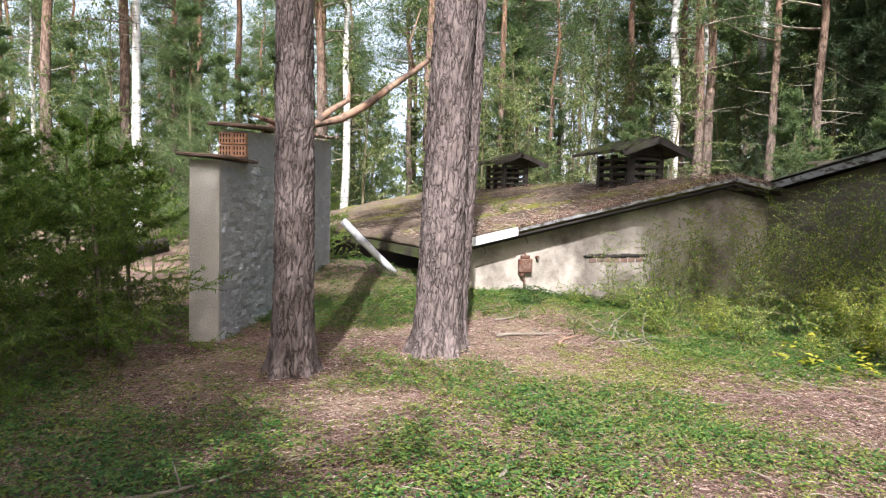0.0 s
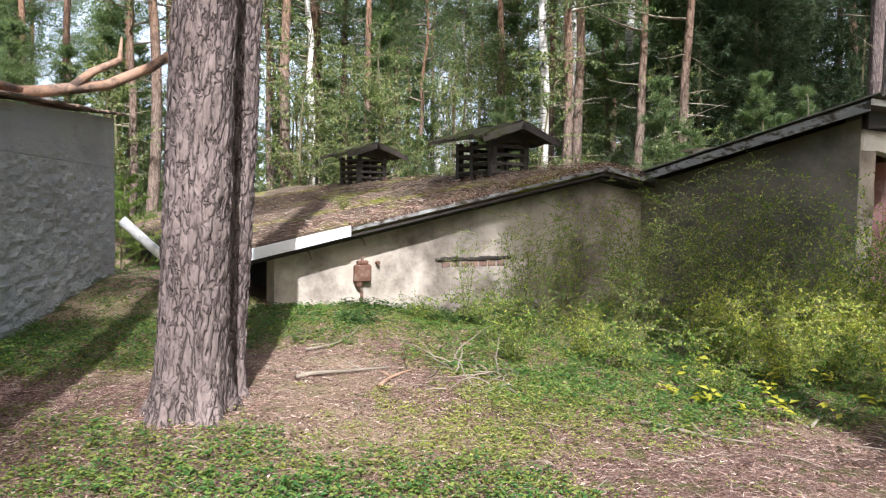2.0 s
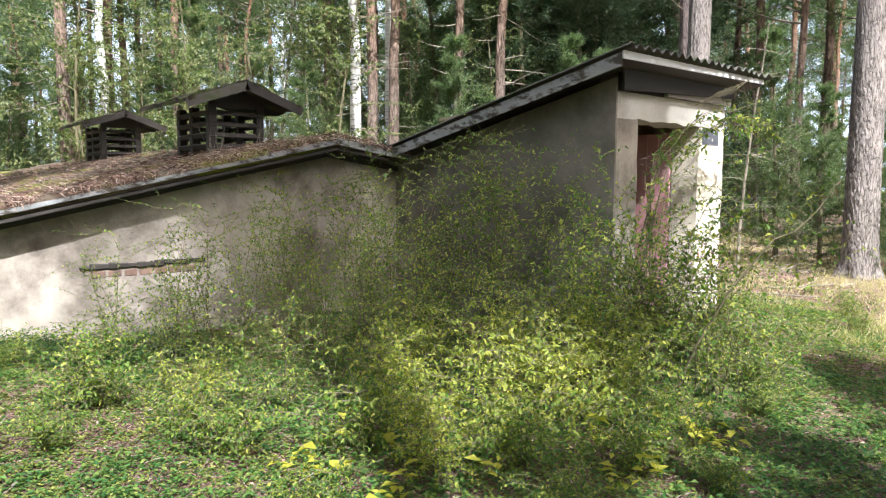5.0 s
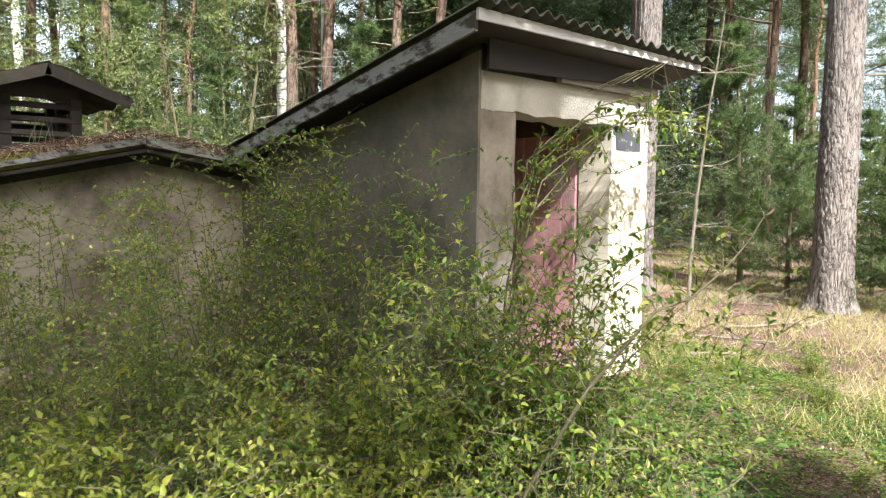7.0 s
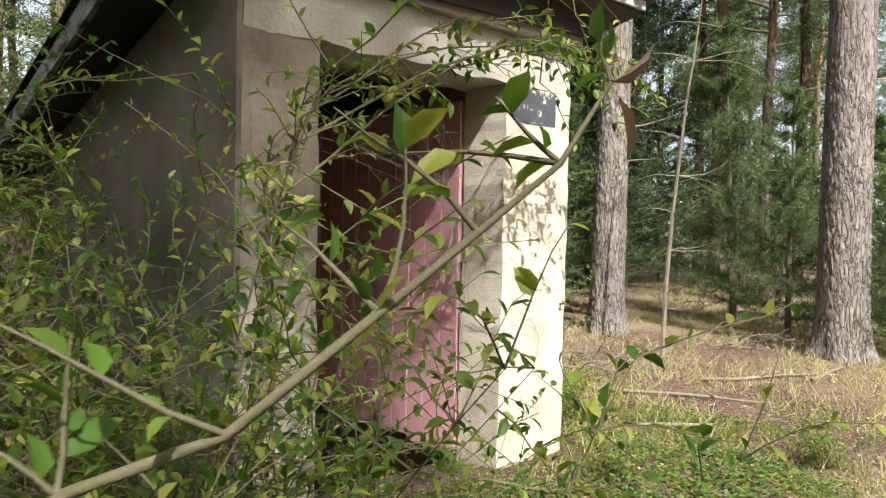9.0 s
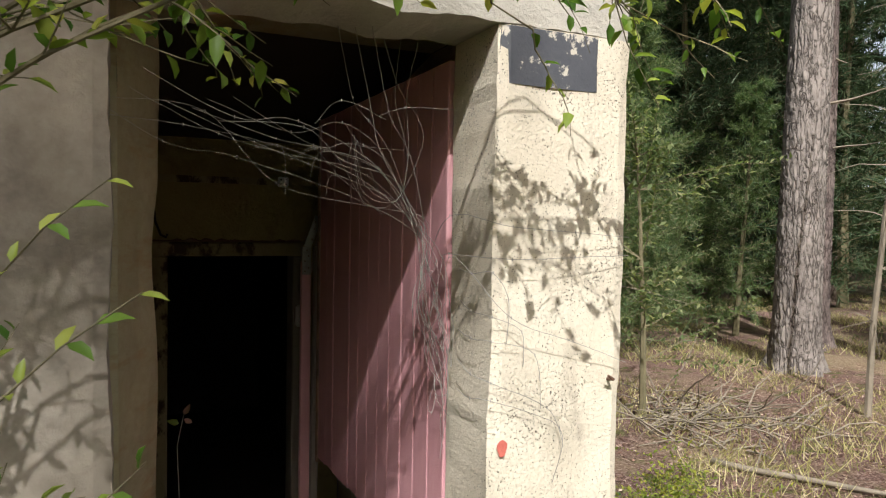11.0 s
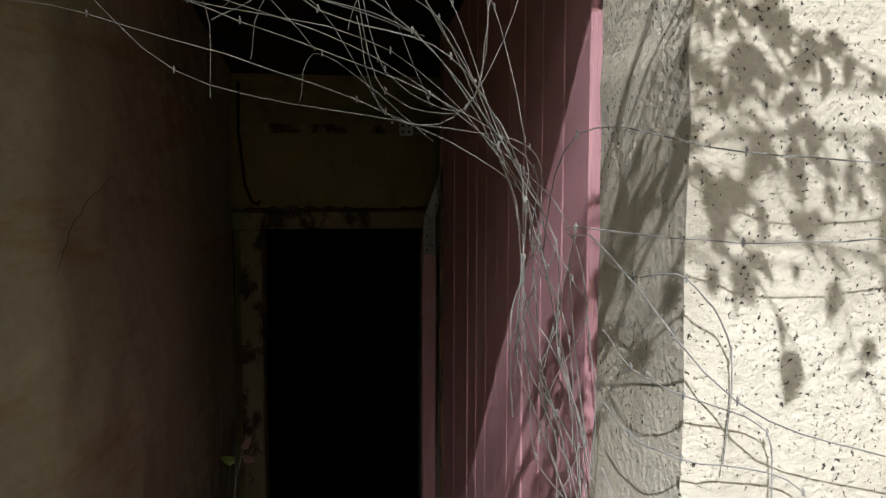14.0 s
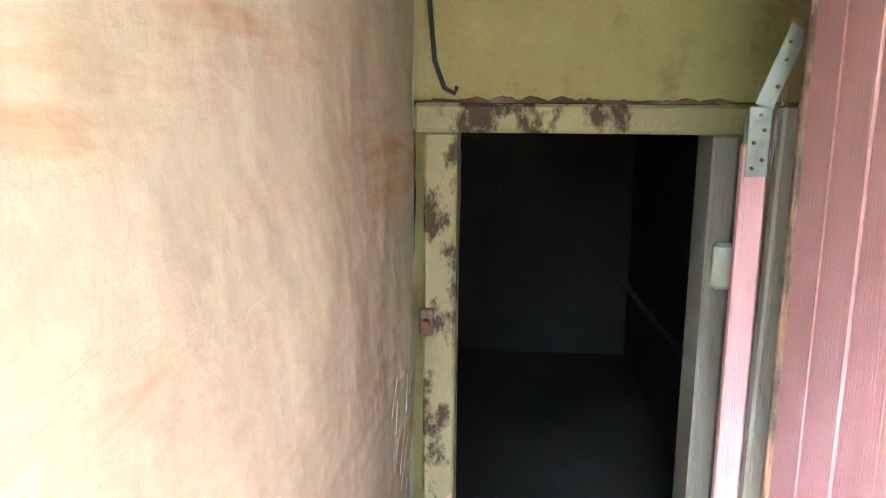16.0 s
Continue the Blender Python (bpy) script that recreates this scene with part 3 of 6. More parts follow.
spot.add([(10.624 + 0.018 * math.cos(a) * (1 + 0.2 * math.sin(3 * a)), YD - 0.009, 0.80 + 0.028 * math.sin(a)) for a in [k * math.pi / 6 for k in range(12)]], [tuple(range(12))])
solo("paint_spot", spot, M["red_mark"], "small red paint mark on the door pillar", "paint mark")
nail = Shape()
nail.tube([(11.035, YD + 0.02, 0.987), (11.03, YD - 0.035, 0.995), (11.005, YD - 0.04, 1.01)], [0.006, 0.006, 0.004], 6)
solo("nail", nail, M["rust"], "bent rusty nail in the door pillar", "nail")

porch = thing("porch_roof", "lean-to roof of old corrugated sheets over the entrance", "roof", kind="structure")


def corrugated(x0, x1, y0, y1, wave=0.13, amp=0.022):
    s = Shape()
    nx, ny = int((x1 - x0) / wave * 8), 26
    for k in (0, 1):
        for j in range(ny + 1):
            for i in range(nx + 1):
                x, y = x0 + (x1 - x0) * i / nx, y0 + (y1 - y0) * j / ny
                if j == 0:
                    y += 0.05 * noise.noise(Vector((x * 3, 1, 1)))
                s.v.append((x, y, porch_roof(y) + amp * math.sin(2 * math.pi * (x - x0) / wave) + 0.012 * noise.noise(Vector((x, y, 3))) - 0.008 * k + 0.03))
    n = (nx + 1) * (ny + 1)
    idx = lambda i, j, k: k * n + j * (nx + 1) + i
    for j in range(ny):
        for i in range(nx):
            s.f.append((idx(i, j, 0), idx(i + 1, j, 0), idx(i + 1, j + 1, 0), idx(i, j + 1, 0)))
            s.f.append((idx(i, j, 1), idx(i, j + 1, 1), idx(i + 1, j + 1, 1), idx(i + 1, j, 1)))
    for i in range(nx):
        s.f.append((idx(i, 0, 0), idx(i, 0, 1), idx(i + 1, 0, 1), idx(i + 1, 0, 0)))
    for j in range(ny):
        s.f.append((idx(0, j, 0), idx(0, j + 1, 0), idx(0, j + 1, 1), idx(0, j, 1)))
        s.f.append((idx(nx, j, 0), idx(nx, j, 1), idx(nx, j + 1, 1), idx(nx, j + 1, 0)))
    return s


part("corrugated_sheet", corrugated(8.84, 11.42, 6.22, 9.95), M["sheet"], porch, "mossy dark corrugated sheet", True)
zf = porch_roof(6.31)
part("front_fascia", prism([(8.87, zf - 0.055), (11.38, zf - 0.035), (11.38, zf + 0.012), (8.87, zf + 0.012)], "y", 6.29, 6.31), M["sheet_white"], porch, "pale metal drip edge")
part("side_fascia", prism([(6.315, porch_roof(6.315) - 0.115), (9.80, porch_roof(9.80) - 0.105), (9.80, porch_roof(9.80) + 0.0), (6.315, porch_roof(6.315) + 0.0)], "x", 8.865, 8.89), M["fascia"], porch, "flaking white side fascia")
part("soffit", prism([(6.315, porch_roof(6.315) - 0.05), (9.85, porch_roof(9.85) - 0.05), (9.85, porch_roof(9.85) - 0.015), (6.315, porch_roof(6.315) - 0.015)], "x", 8.895, 11.38), M["soffit"], porch, "tarred boards under the sheets")
part("wall_plate", prism([(9.17, 2.375), (XR + 0.02, 2.375), (XR + 0.02, 2.60), (9.17, 2.60)], "y", YD + 0.01, YD + 0.20), M["black_wood"], porch, "dark tarred beam")
part("grey_board", prism([(9.9, 2.372), (XR + 0.03, 2.372), (XR + 0.03, 2.47), (9.9, 2.49)], "y", YD - 0.045, YD + 0.005), M["grey_wood"], porch, "weathered grey board")
part("front_board", prism([(XK + 0.01, 2.37), (XR + 0.06, 2.45), (XR + 0.06, 2.555), (XK + 0.01, 2.555)], "y", YD - 0.075, YD - 0.05), M["soffit"], porch, "tarred board under the drip edge")

# ---------------------------------------------------------------- inside the entrance
XI, YI, IDZ, FLOOR = 9.640, 9.155, 1.281, -0.66
IDL, IDR = 9.785, 10.530
inner = thing("wall_inner_west", "ochre limewashed wall with cracks and brown stains", "wall", kind="structure")


def soft_panel(y0, y1, z0, z1, x, depth):
    """An uneven limewashed wall that faces +x."""
    s = Shape()
    ny, nz = 60, 60
    for j in range(nz + 1):
        for i in range(ny + 1):
            y, z = y0 + (y1 - y0) * i / ny, z0 + (z1 - z0) * j / nz
            splay = 0.12 * max(0.0, 7.19 - y) / 0.30
            s.v.append((x - splay + 0.022 * noise.noise(Vector((9, y * 1.8, z * 1.8))) + 0.008 * noise.noise(Vector((4, y * 5, z * 4))), y, z))
    for j in range(nz):
        for i in range(ny):
            a = j * (ny + 1) + i
            s.f.append((a, a + 1, a + ny + 2, a + ny + 1))
    o = len(s.v)
    s.v += [(x - depth, y, z) for y, z in ((y0, z0), (y1, z0), (y1, z1), (y0, z1))]
    c = (0, ny, nz * (ny + 1) + ny, nz * (ny + 1))
    s.f += [(o, o + 3, o + 2, o + 1)] + [(c[k], o + k, o + (k + 1) % 4, c[(k + 1) % 4]) for k in range(4)]
    return s


part("plaster", soft_panel(YD + 0.335, YI, FLOOR, 2.30, XI, 0.215), M["yellow"], inner, "", True)
crack = Shape()
for line in ([(7.20, 1.29), (7.25, 1.34), (7.27, 1.352), (7.285, 1.375), (7.32, 1.40), (7.345, 1.405), (7.37, 1.43), (7.41, 1.45), (7.43, 1.452), (7.52, 1.49), (7.60, 1.48)],):
    crack.tube([(XI + 0.0005 + 0.022 * noise.noise(Vector((9, y * 1.8, z * 1.8))) + 0.008 * noise.noise(Vector((4, y * 5, z * 4))), y, z) for y, z in line], [0.0003] + [0.0008] * (len(line) - 2) + [0.0003], 4)
part("plaster_crack", crack, M["cable"], inner)
solo("wall_inner_east", prism([(YD + 0.335, FLOOR), (YI, FLOOR), (YI, 2.30), (YD + 0.335, 2.30)], "x", 10.86, XR), M["yellow"], "ochre limewashed wall behind the open door", "wall", kind="structure")
solo("wall_outer_east", prism([(YI + 0.002, FLOOR), (9.9, FLOOR), (9.9, 2.0), (YI + 0.002, 2.0)], "x", 10.98, XR), M["concrete"], "plain outer wall of the entrance", "wall", kind="structure")
back = thing("wall_inner_north", "flaking ochre limewashed wall over a low door opening", "wall", kind="structure")
part("overdoor", slab_wall(XI + 0.004, 10.855, IDZ + 0.095, 2.30, YI, YI + 0.24, 0.012, 5), M["yellow_rough"], back)
part("pier", slab_wall(XI + 0.004, IDL - 0.01, FLOOR, IDZ + 0.09, YI + 0.02, YI + 0.24, 0.008, 6), M["yellow_rough"], back)
part("pier", slab_wall(IDR + 0.055, 10.855, FLOOR, IDZ + 0.09, YI + 0.02, YI + 0.24, 0.008, 7), M["yellow_rough"], back)
part("ledge", prism([(XI + 0.02, 1.725), (10.85, 1.73), (10.85, 1.77), (XI + 0.02, 1.765)], "y", YI - 0.05, YI - 0.013), M["frame_wood"], back, "old ochre painted batten")
solo("inner_ceiling", prism([(9.44, YD + 0.01), (10.855, YD + 0.01), (10.855, YI + 0.24), (9.44, YI + 0.24)], "z", 2.302, 2.34), M["yellow"], "stained ceiling of the entrance", "ceiling", kind="structure")
frame_ = thing("door_frame", "worn timber door frame with flaking ochre paint", "door frame", kind="structure")
sh = Shape()
sh.bevel_box((XI + 0.045, YI - 0.045, FLOOR), (IDL, YI + 0.13, IDZ), 0.008)
part("left_post", sh, M["frame_wood"], frame_)
sh = Shape()
sh.bevel_box((IDR, YI - 0.045, FLOOR), (IDR + 0.075, YI + 0.13, IDZ), 0.008, pose(0, 0, 0))
part("right_post", sh, M["grey_wood"], frame_, "bare splintered post")
sh = Shape()
sh.bevel_box((XI + 0.015, YI - 0.05, IDZ), (IDR + 0.11, YI + 0.13, IDZ + 0.085), 0.010)
part("head", sh, M["frame_wood"], frame_)
sh = Shape()
sh.bevel_box((9.675, YI - 0.07, 0.655), (9.72, YI - 0.04, 0.74), 0.006)
sh.tube([(9.697, YI - 0.065, 0.70), (9.697, YI - 0.10, 0.70)], 0.012, 8)
part("latch", sh, M["rust"], frame_, "rusty latch")
sh = Shape()
sh.bevel_box((IDR + 0.015, YI - 0.085, 0.83), (IDR + 0.075, YI - 0.0465, 0.97), 0.012)
part("insulator", sh, M["white"], frame_, "white porcelain insulator")

torn = Shape()
edge = [(9.70 + 0.0115 * k, IDZ + 0.094 + 0.020 * abs(noise.noise(Vector((k * 0.13, 2, 5)))) + 0.012 * abs(noise.noise(Vector((k * 0.45, 6, 1))))) for k in range(78)]
for (xa_, za_), (xb_, zb_) in zip(edge, edge[1:]):
    ya_, yb_ = YI - 0.016 + 0.006 * noise.noise(Vector((xa_ * 30, 0, 0))), YI - 0.016 + 0.006 * noise.noise(Vector((xb_ * 30, 0, 0)))
    torn.add([(xa_, ya_, IDZ + 0.088), (xb_, yb_, IDZ + 0.088), (xb_, yb_, zb_ - 0.004), (xa_, ya_, za_ - 0.004), (xb_, YI + 0.02, zb_ + 0.004), (xa_, YI + 0.02, za_ + 0.004)], [(0, 1, 2, 3), (3, 2, 4, 5)])
part("torn_plaster", torn, M["rust"], back, "brown torn plaster edge over the door head")
# Scratches near the inner door, built as thin raised strands
scr = Shape()
for k in range(34):
    y_, z_ = 8.45 + rnd(0, 0.62), rnd(-0.1, 0.62)
    scr.tube([(XI + 0.028, y_, z_), (XI + 0.028, y_ + rnd(0.02, 0.10), z_ + rnd(0.03, 0.12))], [0.0018, 0.0008], 3)
part("scratch", scr, M["vine"], inner, "scratches on the plaster, built as thin raised strands")
hook = Shape()
hook.tube([(9.70, YI - 0.06, 1.95), (9.695, YI - 0.06, 1.73), (9.705, YI - 0.03, 1.60), (9.715, YI - 0.03, 1.49), (9.745, YI - 0.035, 1.41), (9.775, YI - 0.035, 1.395), (9.782, YI - 0.035, 1.415)], 0.007, 6)
solo("cable", hook, M["cable"], "loose black cable hanging from the inner wall", "cable")
ins = Shape()
ins.bevel_box((10.425, YI - 0.085, 1.715), (10.49, YI - 0.052, 1.78), 0.008)
socket = solo("junction_box", ins, M["white"], "small white porcelain junction box over the inner door", "junction box")
dot = Shape()
for dx, dz in ((0.016, 0.018), (0.046, 0.018), (0.016, 0.046), (0.046, 0.046)):
    dot.tube([(10.425 + dx, YI - 0.084, 1.715 + dz), (10.425 + dx, YI - 0.088, 1.715 + dz)], 0.006, 8)
part("screw_hole", dot, M["cable"], socket)

solo("inner_floor", prism([(9.43, 7.9), (XR - 0.02, 7.9), (XR - 0.02, 13.0), (9.43, 13.0)], "z", FLOOR - 0.1, FLOOR), M["dark_room"], "dusty concrete floor below ground, coloured dark for want of light", "floor", kind="structure")
steps = thing("stairs", "short flight of concrete steps down to the inner door", "stairs", kind="structure")
for k in range(5):
    top = 0.12 - 0.18 * k
    part("step", prism([(XI - 0.21, 6.60 + 0.30 * k), (XR - 0.03, 6.60 + 0.30 * k), (XR - 0.03, 6.93 + 0.30 * k), (XI - 0.21, 6.93 + 0.30 * k)] if k else
                       [(9.43, 6.565), (XA, 6.565), (XA, 6.93), (9.43, 6.93)], "z", top - 0.35, top), M["trodden_soil"], steps)
room = thing("inner_room", "concrete chamber beyond the low door, its darkness put into the colour", "room", kind="structure")
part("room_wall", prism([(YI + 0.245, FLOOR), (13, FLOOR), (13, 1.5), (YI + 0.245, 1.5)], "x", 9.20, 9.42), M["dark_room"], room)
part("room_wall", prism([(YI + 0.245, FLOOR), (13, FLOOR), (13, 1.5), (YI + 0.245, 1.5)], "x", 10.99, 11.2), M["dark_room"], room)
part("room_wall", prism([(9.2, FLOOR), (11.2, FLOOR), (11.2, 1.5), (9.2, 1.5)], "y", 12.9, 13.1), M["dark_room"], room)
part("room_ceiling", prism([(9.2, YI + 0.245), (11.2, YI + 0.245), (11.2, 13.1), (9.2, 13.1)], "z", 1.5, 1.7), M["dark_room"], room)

# the red plank door, swung inwards along the wall, and the narrow inner leaf behind it
def plank_leaf(name, label, at, width, n, z0, z1):
    ob = thing(name, label, "door", at)
    for k in range(n):
        sh = Shape()
        p, q = width * k / n + 0.0015, width * (k + 1) / n - 0.0015
        sh.bevel_box((-0.022 + rnd(-0.002, 0.002), p, z0 + rnd(0, 0.03)), (0.012, q, z1), 0.004)
        part("plank", sh, M["pink"], ob)
    for z in (z0 + 0.26, (z0 + z1) / 2, z1 - 0.28):
        sh = Shape()
        sh.bevel_box((0.0125, 0.02, z), (0.045, width - 0.02, z + 0.10), 0.006)
        part("ledge", sh, M["pink"], ob)
    return ob


leaf = plank_leaf("wooden_door", "faded pink-red plank door standing open inwards", pose(10.603, 6.895, 0, 0, 0, 0.6), 1.68, 12, 0.14, 2.08)
sh = Shape()
sh.bevel_box((-0.034, 1.672, 0.12), (0.014, 1.695, 2.08), 0.004)
part("edge_strip", sh, M["orange_bark"], leaf, "bare brown edge of the door")
stile = thing("door_stile", "remnant of a pink door stile with a zinc hinge strap", "door stile", (10.497, 8.74, 0))
sh = Shape()
sh.bevel_box((0.0, 0.0, FLOOR), (0.060, 0.035, 1.27), 0.006)
part("painted_strip", sh, M["pink"], stile)
sh = Shape()
sh.bevel_box((0.061, -0.018, FLOOR), (0.108, 0.03, 1.36), 0.007, pose(0, 0, 0, 0, 0.7, 0))
part("batten", sh, M["grey_wood"], stile, "bare grey wooden batten")
strap = Shape()
strap.bevel_box((0.004, -0.006, 1.19), (0.056, -0.001, 1.355), 0.0015)
strap.bevel_box((-0.022, -0.003, -0.09), (0.022, 0.002, 0.10), 0.0015, pose(0.060, -0.022, 1.44, 4, 19, 0))
part("hinge_strap", strap, M["zinc"], stile, "punched zinc hinge strap")
for x_, z in ((0.018, 1.21), (0.040, 1.23), (0.018, 1.27), (0.040, 1.30), (0.030, 1.335), (0.055, 1.40), (0.068, 1.46), (0.072, 1.50)):
    sh = Shape()
    sh.tube([(x_, -0.004, z), (x_, -0.012 if z < 1.36 else -0.032, z)], 0.0045, 6)
    part("screw", sh, M["rust"], stile)
sh = Shape()
for k in range(26):
    x_, z = rnd(0.0, 0.11), 1.27 + rnd(-0.02, 0.10)
    sh.tube([(x_, 0.012, z - 0.05), (x_ + rnd(-0.01, 0.01), 0.008, z + rnd(0.01, 0.06))], [0.005, 0.001], 4)
tagged(part("splintered_end", sh, M["grey_wood"], stile), kind="stuff")

# ---------------------------------------------------------------- fittings on the gable wall
lamp = thing("meter_box", "rusty brown junction box with a pipe on the gable wall", "junction box", (4.42, YL - 0.004, 0))
sh = Shape()
sh.bevel_box((-0.125, -0.085, 0.47), (0.095, 0.0, 0.685), 0.018)
part("box", sh, M["rust"], lamp)
sh = Shape()
sh.bevel_box((-0.085, -0.075, 0.685), (0.055, -0.005, 0.735), 0.012)
part("cap", sh, M["rust"], lamp)
sh = Shape()
sh.tube([(-0.06, -0.045, 0.475), (-0.06, -0.045, 0.44), (-0.035, -0.03, 0.40), (-0.012, -0.025, 0.34), (-0.012, -0.025, 0.0)], [0.045, 0.04, 0.028, 0.02, 0.02], 8)
part("pipe", sh, M["rust"], lamp)
sh = Shape()
sh.tube([(-0.02, -0.05, 0.73), (-0.02, -0.05, 0.79)], [0.02, 0.012], 8)
part("nipple", sh, M["rust"], lamp)
sh = Shape()
sh.tube([(4.62, YL, 0.70), (4.62, YL - 0.05, 0.70)], 0.025, 8)
solo("wall_stub", sh, M["rust"], "cut-off rusty pipe stub in the gable wall", "pipe")
for x in (3.72, 4.40):
    sh = Shape()
    sh.tube([(x, YL + 0.01, main_roof(x) - 0.21), (x, YL - 0.06, main_roof(x) - 0.215), (x + 0.01, YL - 0.07, main_roof(x) - 0.26), (x + 0.03, YL - 0.05, main_roof(x) - 0.30)], 0.008, 6)
    solo("iron_hook", sh, M["rust"], "small bent iron hook under the verge", "hook", "iron hooks under the verge")
brk = thing("wall_damage", "broken band of render showing red brick", "damaged wall")
for k in range(7):
    sh = Shape()
    x = 5.55 + 0.145 * k
    sh.bevel_box((x, YL - 0.008, 0.61 + 0.02 * noise.noise(Vector((k, 0, 0)))), (x + 0.135, YL + 0.02, 0.69), 0.012)
    part("brick", sh, M["old_brick"], brk)
sh = Shape()
for k in range(14):
    x = 5.45 + 0.085 * k
    sh.bevel_box((x, YL - 0.03 + 0.01 * rnd(0, 1), 0.70 + rnd(-0.01, 0.012)), (x + 0.10, YL + 0.02, 0.745 + rnd(-0.01, 0.015)), 0.01)
part("torn_edge", sh, M["soffit"], brk)

# ---------------------------------------------------------------- roof vents
def vent(at, moss):
    v = thing("roof_vent", "dark tarred louvred wooden roof vent with a mossy gabled top", "roof vent", at, "vents on the bunker roof")
    w, d, h = 0.36, 0.55, 0.60
    for sx in (-1, 1):
        for y in (0.08, 0.08 + d, 0.08 + 2 * d - 0.1):
            sh = Shape()
            x = sx * (w - 0.04)
            sh.bevel_box((x - 0.055, y - 0.05, -0.25), (x + 0.055, y + 0.06, h), 0.01)
            part("post", sh, M["black_wood"], v)
    for z in (0.08, 0.22, 0.36, 0.50):
        for sx in (-1, 1):
            sh = Shape()
            sh.bevel_box((-0.012, 0.10, -0.032), (0.012, 2 * d, 0.032), 0.004, pose(sx * w, 0, z, 0, sx * 32, 0))
            part("slat", sh, M["black_wood"], v)
        for y in (0.045, 2 * d + 0.02):
            sh = Shape()
            sh.bevel_box((-w, -0.012, -0.032), (w, 0.012, 0.032), 0.004, pose(0, y, z, -32 if y < 0.5 else 32, 0, 0))
            part("slat", sh, M["black_wood"], v)
    ov, rise = 0.78, 0.27
    ang = math.degrees(math.atan2(rise, ov))
    for sx in (-1, 1):
        s = Shape()
        n, k2 = 14, 22
        ln = math.hypot(ov, rise)
        for k in (0, 1):
            for j in range(k2 + 1):
                for i in range(n + 1):
                    u, y = ln * i / n, -0.28 + (2 * d + 0.60) * j / k2
                    b = 0.040 * noise.noise(Vector((u * 5 + sx, y * 5, at[0]))) + 0.018 * noise.noise(Vector((u * 15, y * 15, at[0]))) + 0.025 if k == 0 else -0.03
                    jag = 0.07 * noise.noise(Vector((u * 6, j, 3))) if j in (0, k2) else 0
                    u += 0.06 * noise.noise(Vector((y * 5, sx, at[0]))) if i == n else 0
                    s.v.append((sx * u * math.cos(radians(ang)), y + jag, h + rise - u * math.sin(radians(ang)) + b))
        m = (n + 1) * (k2 + 1)
        for j in range(k2):
            for i in range(n):
                a = j * (n + 1) + i
                q = (a, a + 1, a + n + 2, a + n + 1)
                s.f += [q if sx > 0 else q[::-1], tuple(t + m for t in (q[::-1] if sx > 0 else q))]
        rim = [i for i in range(n + 1)] + [j * (n + 1) + n for j in range(1, k2 + 1)] + [k2 * (n + 1) + i for i in range(n - 1, -1, -1)] + [j * (n + 1) for j in range(k2 - 1, 0, -1)]
        s.f += [(rim[k], rim[(k + 1) % len(rim)], rim[(k + 1) % len(rim)] + m, rim[k] + m) for k in range(len(rim))]
        part("roof_panel", s, M["felt"], v, "mossy roofing felt")
        sh = Shape()
        sh.box((0.0, -0.30, -0.10), (ln, -0.275, 0.01), pose(0, 0, h + rise, 0, ang, 0) if sx > 0 else pose(0, 0, h + rise, 0, 180 - ang, 0) @ pose(0, 0, 0.09))
        part("barge_board", sh, M["grey_green_board"] if sx < 0 and moss else M["black_wood"], v)
    sh = prism([(-w, h - 0.03), (w, h - 0.03), (w, h + 0.10), (0, h + rise - 0.03), (-w, h + 0.10)], "y", 0.05, 0.08)
    part("gable", sh, M["black_wood"], v)
    return v


vent((7.72, 11.35, main_roof(7.72) - 0.03), True)
vent((8.02, 17.3, main_roof(8.02) + 0.02), False)

# ---------------------------------------------------------------- wing wall on the far side of the mound
WING = pose(-0.12, 7.66, 0, 0, 0, -25.5)       # local y runs along the wall, x across it
wing = thing("wing_wall", "pale rendered wing wall stepping up under clay copings", "wall", WING)


def wing_block(y0, y1, z0, z1, amp, mat_, name, label="", rise=0.0):
    s = Shape()
    ny, nz = int((y1 - y0) / 0.05), int((z1 - z0) / 0.05)
    for k, x in ((0, 0.0), (1, -0.30)):
        for j in range(nz + 1):
            for i in range(ny + 1):
                y = y0 + (y1 - y0) * i / ny
                z = z0 + (z1 + rise * (y - y0) - z0) * j / nz
                r = amp * (noise.noise(Vector((k * 7, y * 5, z * 11 + 1.4 * noise.noise(Vector((0, y * 3, z * 3)))))) + 0.5 * noise.noise(Vector((k, y * 14, z * 17))))
                if k or i in (0, ny):
                    r *= 0.2
                s.v.append((x + r, y, z))
    n = (ny + 1) * (nz + 1)
    idx = lambda i, j, k: k * n + j * (ny + 1) + i
    for j in range(nz):
        for i in range(ny):
            s.f += [(idx(i, j, 0), idx(i + 1, j, 0), idx(i + 1, j + 1, 0), idx(i, j + 1, 0)), (idx(i, j, 1), idx(i, j + 1, 1), idx(i + 1, j + 1, 1), idx(i + 1, j, 1))]
        s.f += [(idx(0, j, 0), idx(0, j + 1, 0), idx(0, j + 1, 1), idx(0, j, 1)), (idx(ny, j, 0), idx(ny, j, 1), idx(ny, j + 1, 1), idx(ny, j + 1, 0))]
    for i in range(ny):
        s.f += [(idx(i, 0, 0), idx(i, 0, 1), idx(i + 1, 0, 1), idx(i + 1, 0, 0)), (idx(i, nz, 0), idx(i + 1, nz, 0), idx(i + 1, nz, 1), idx(i, nz, 1))]
    return part(name, s, mat_, wing, label)


wing_block(0.055, 4.62, -0.2, 1.82, 0.035, M["rough"], "rough_face", "thrown grey render")
wing_block(0.0, 0.05, -0.2, 1.82, 0.004, M["white_render"], "end_face", "smooth pale render")
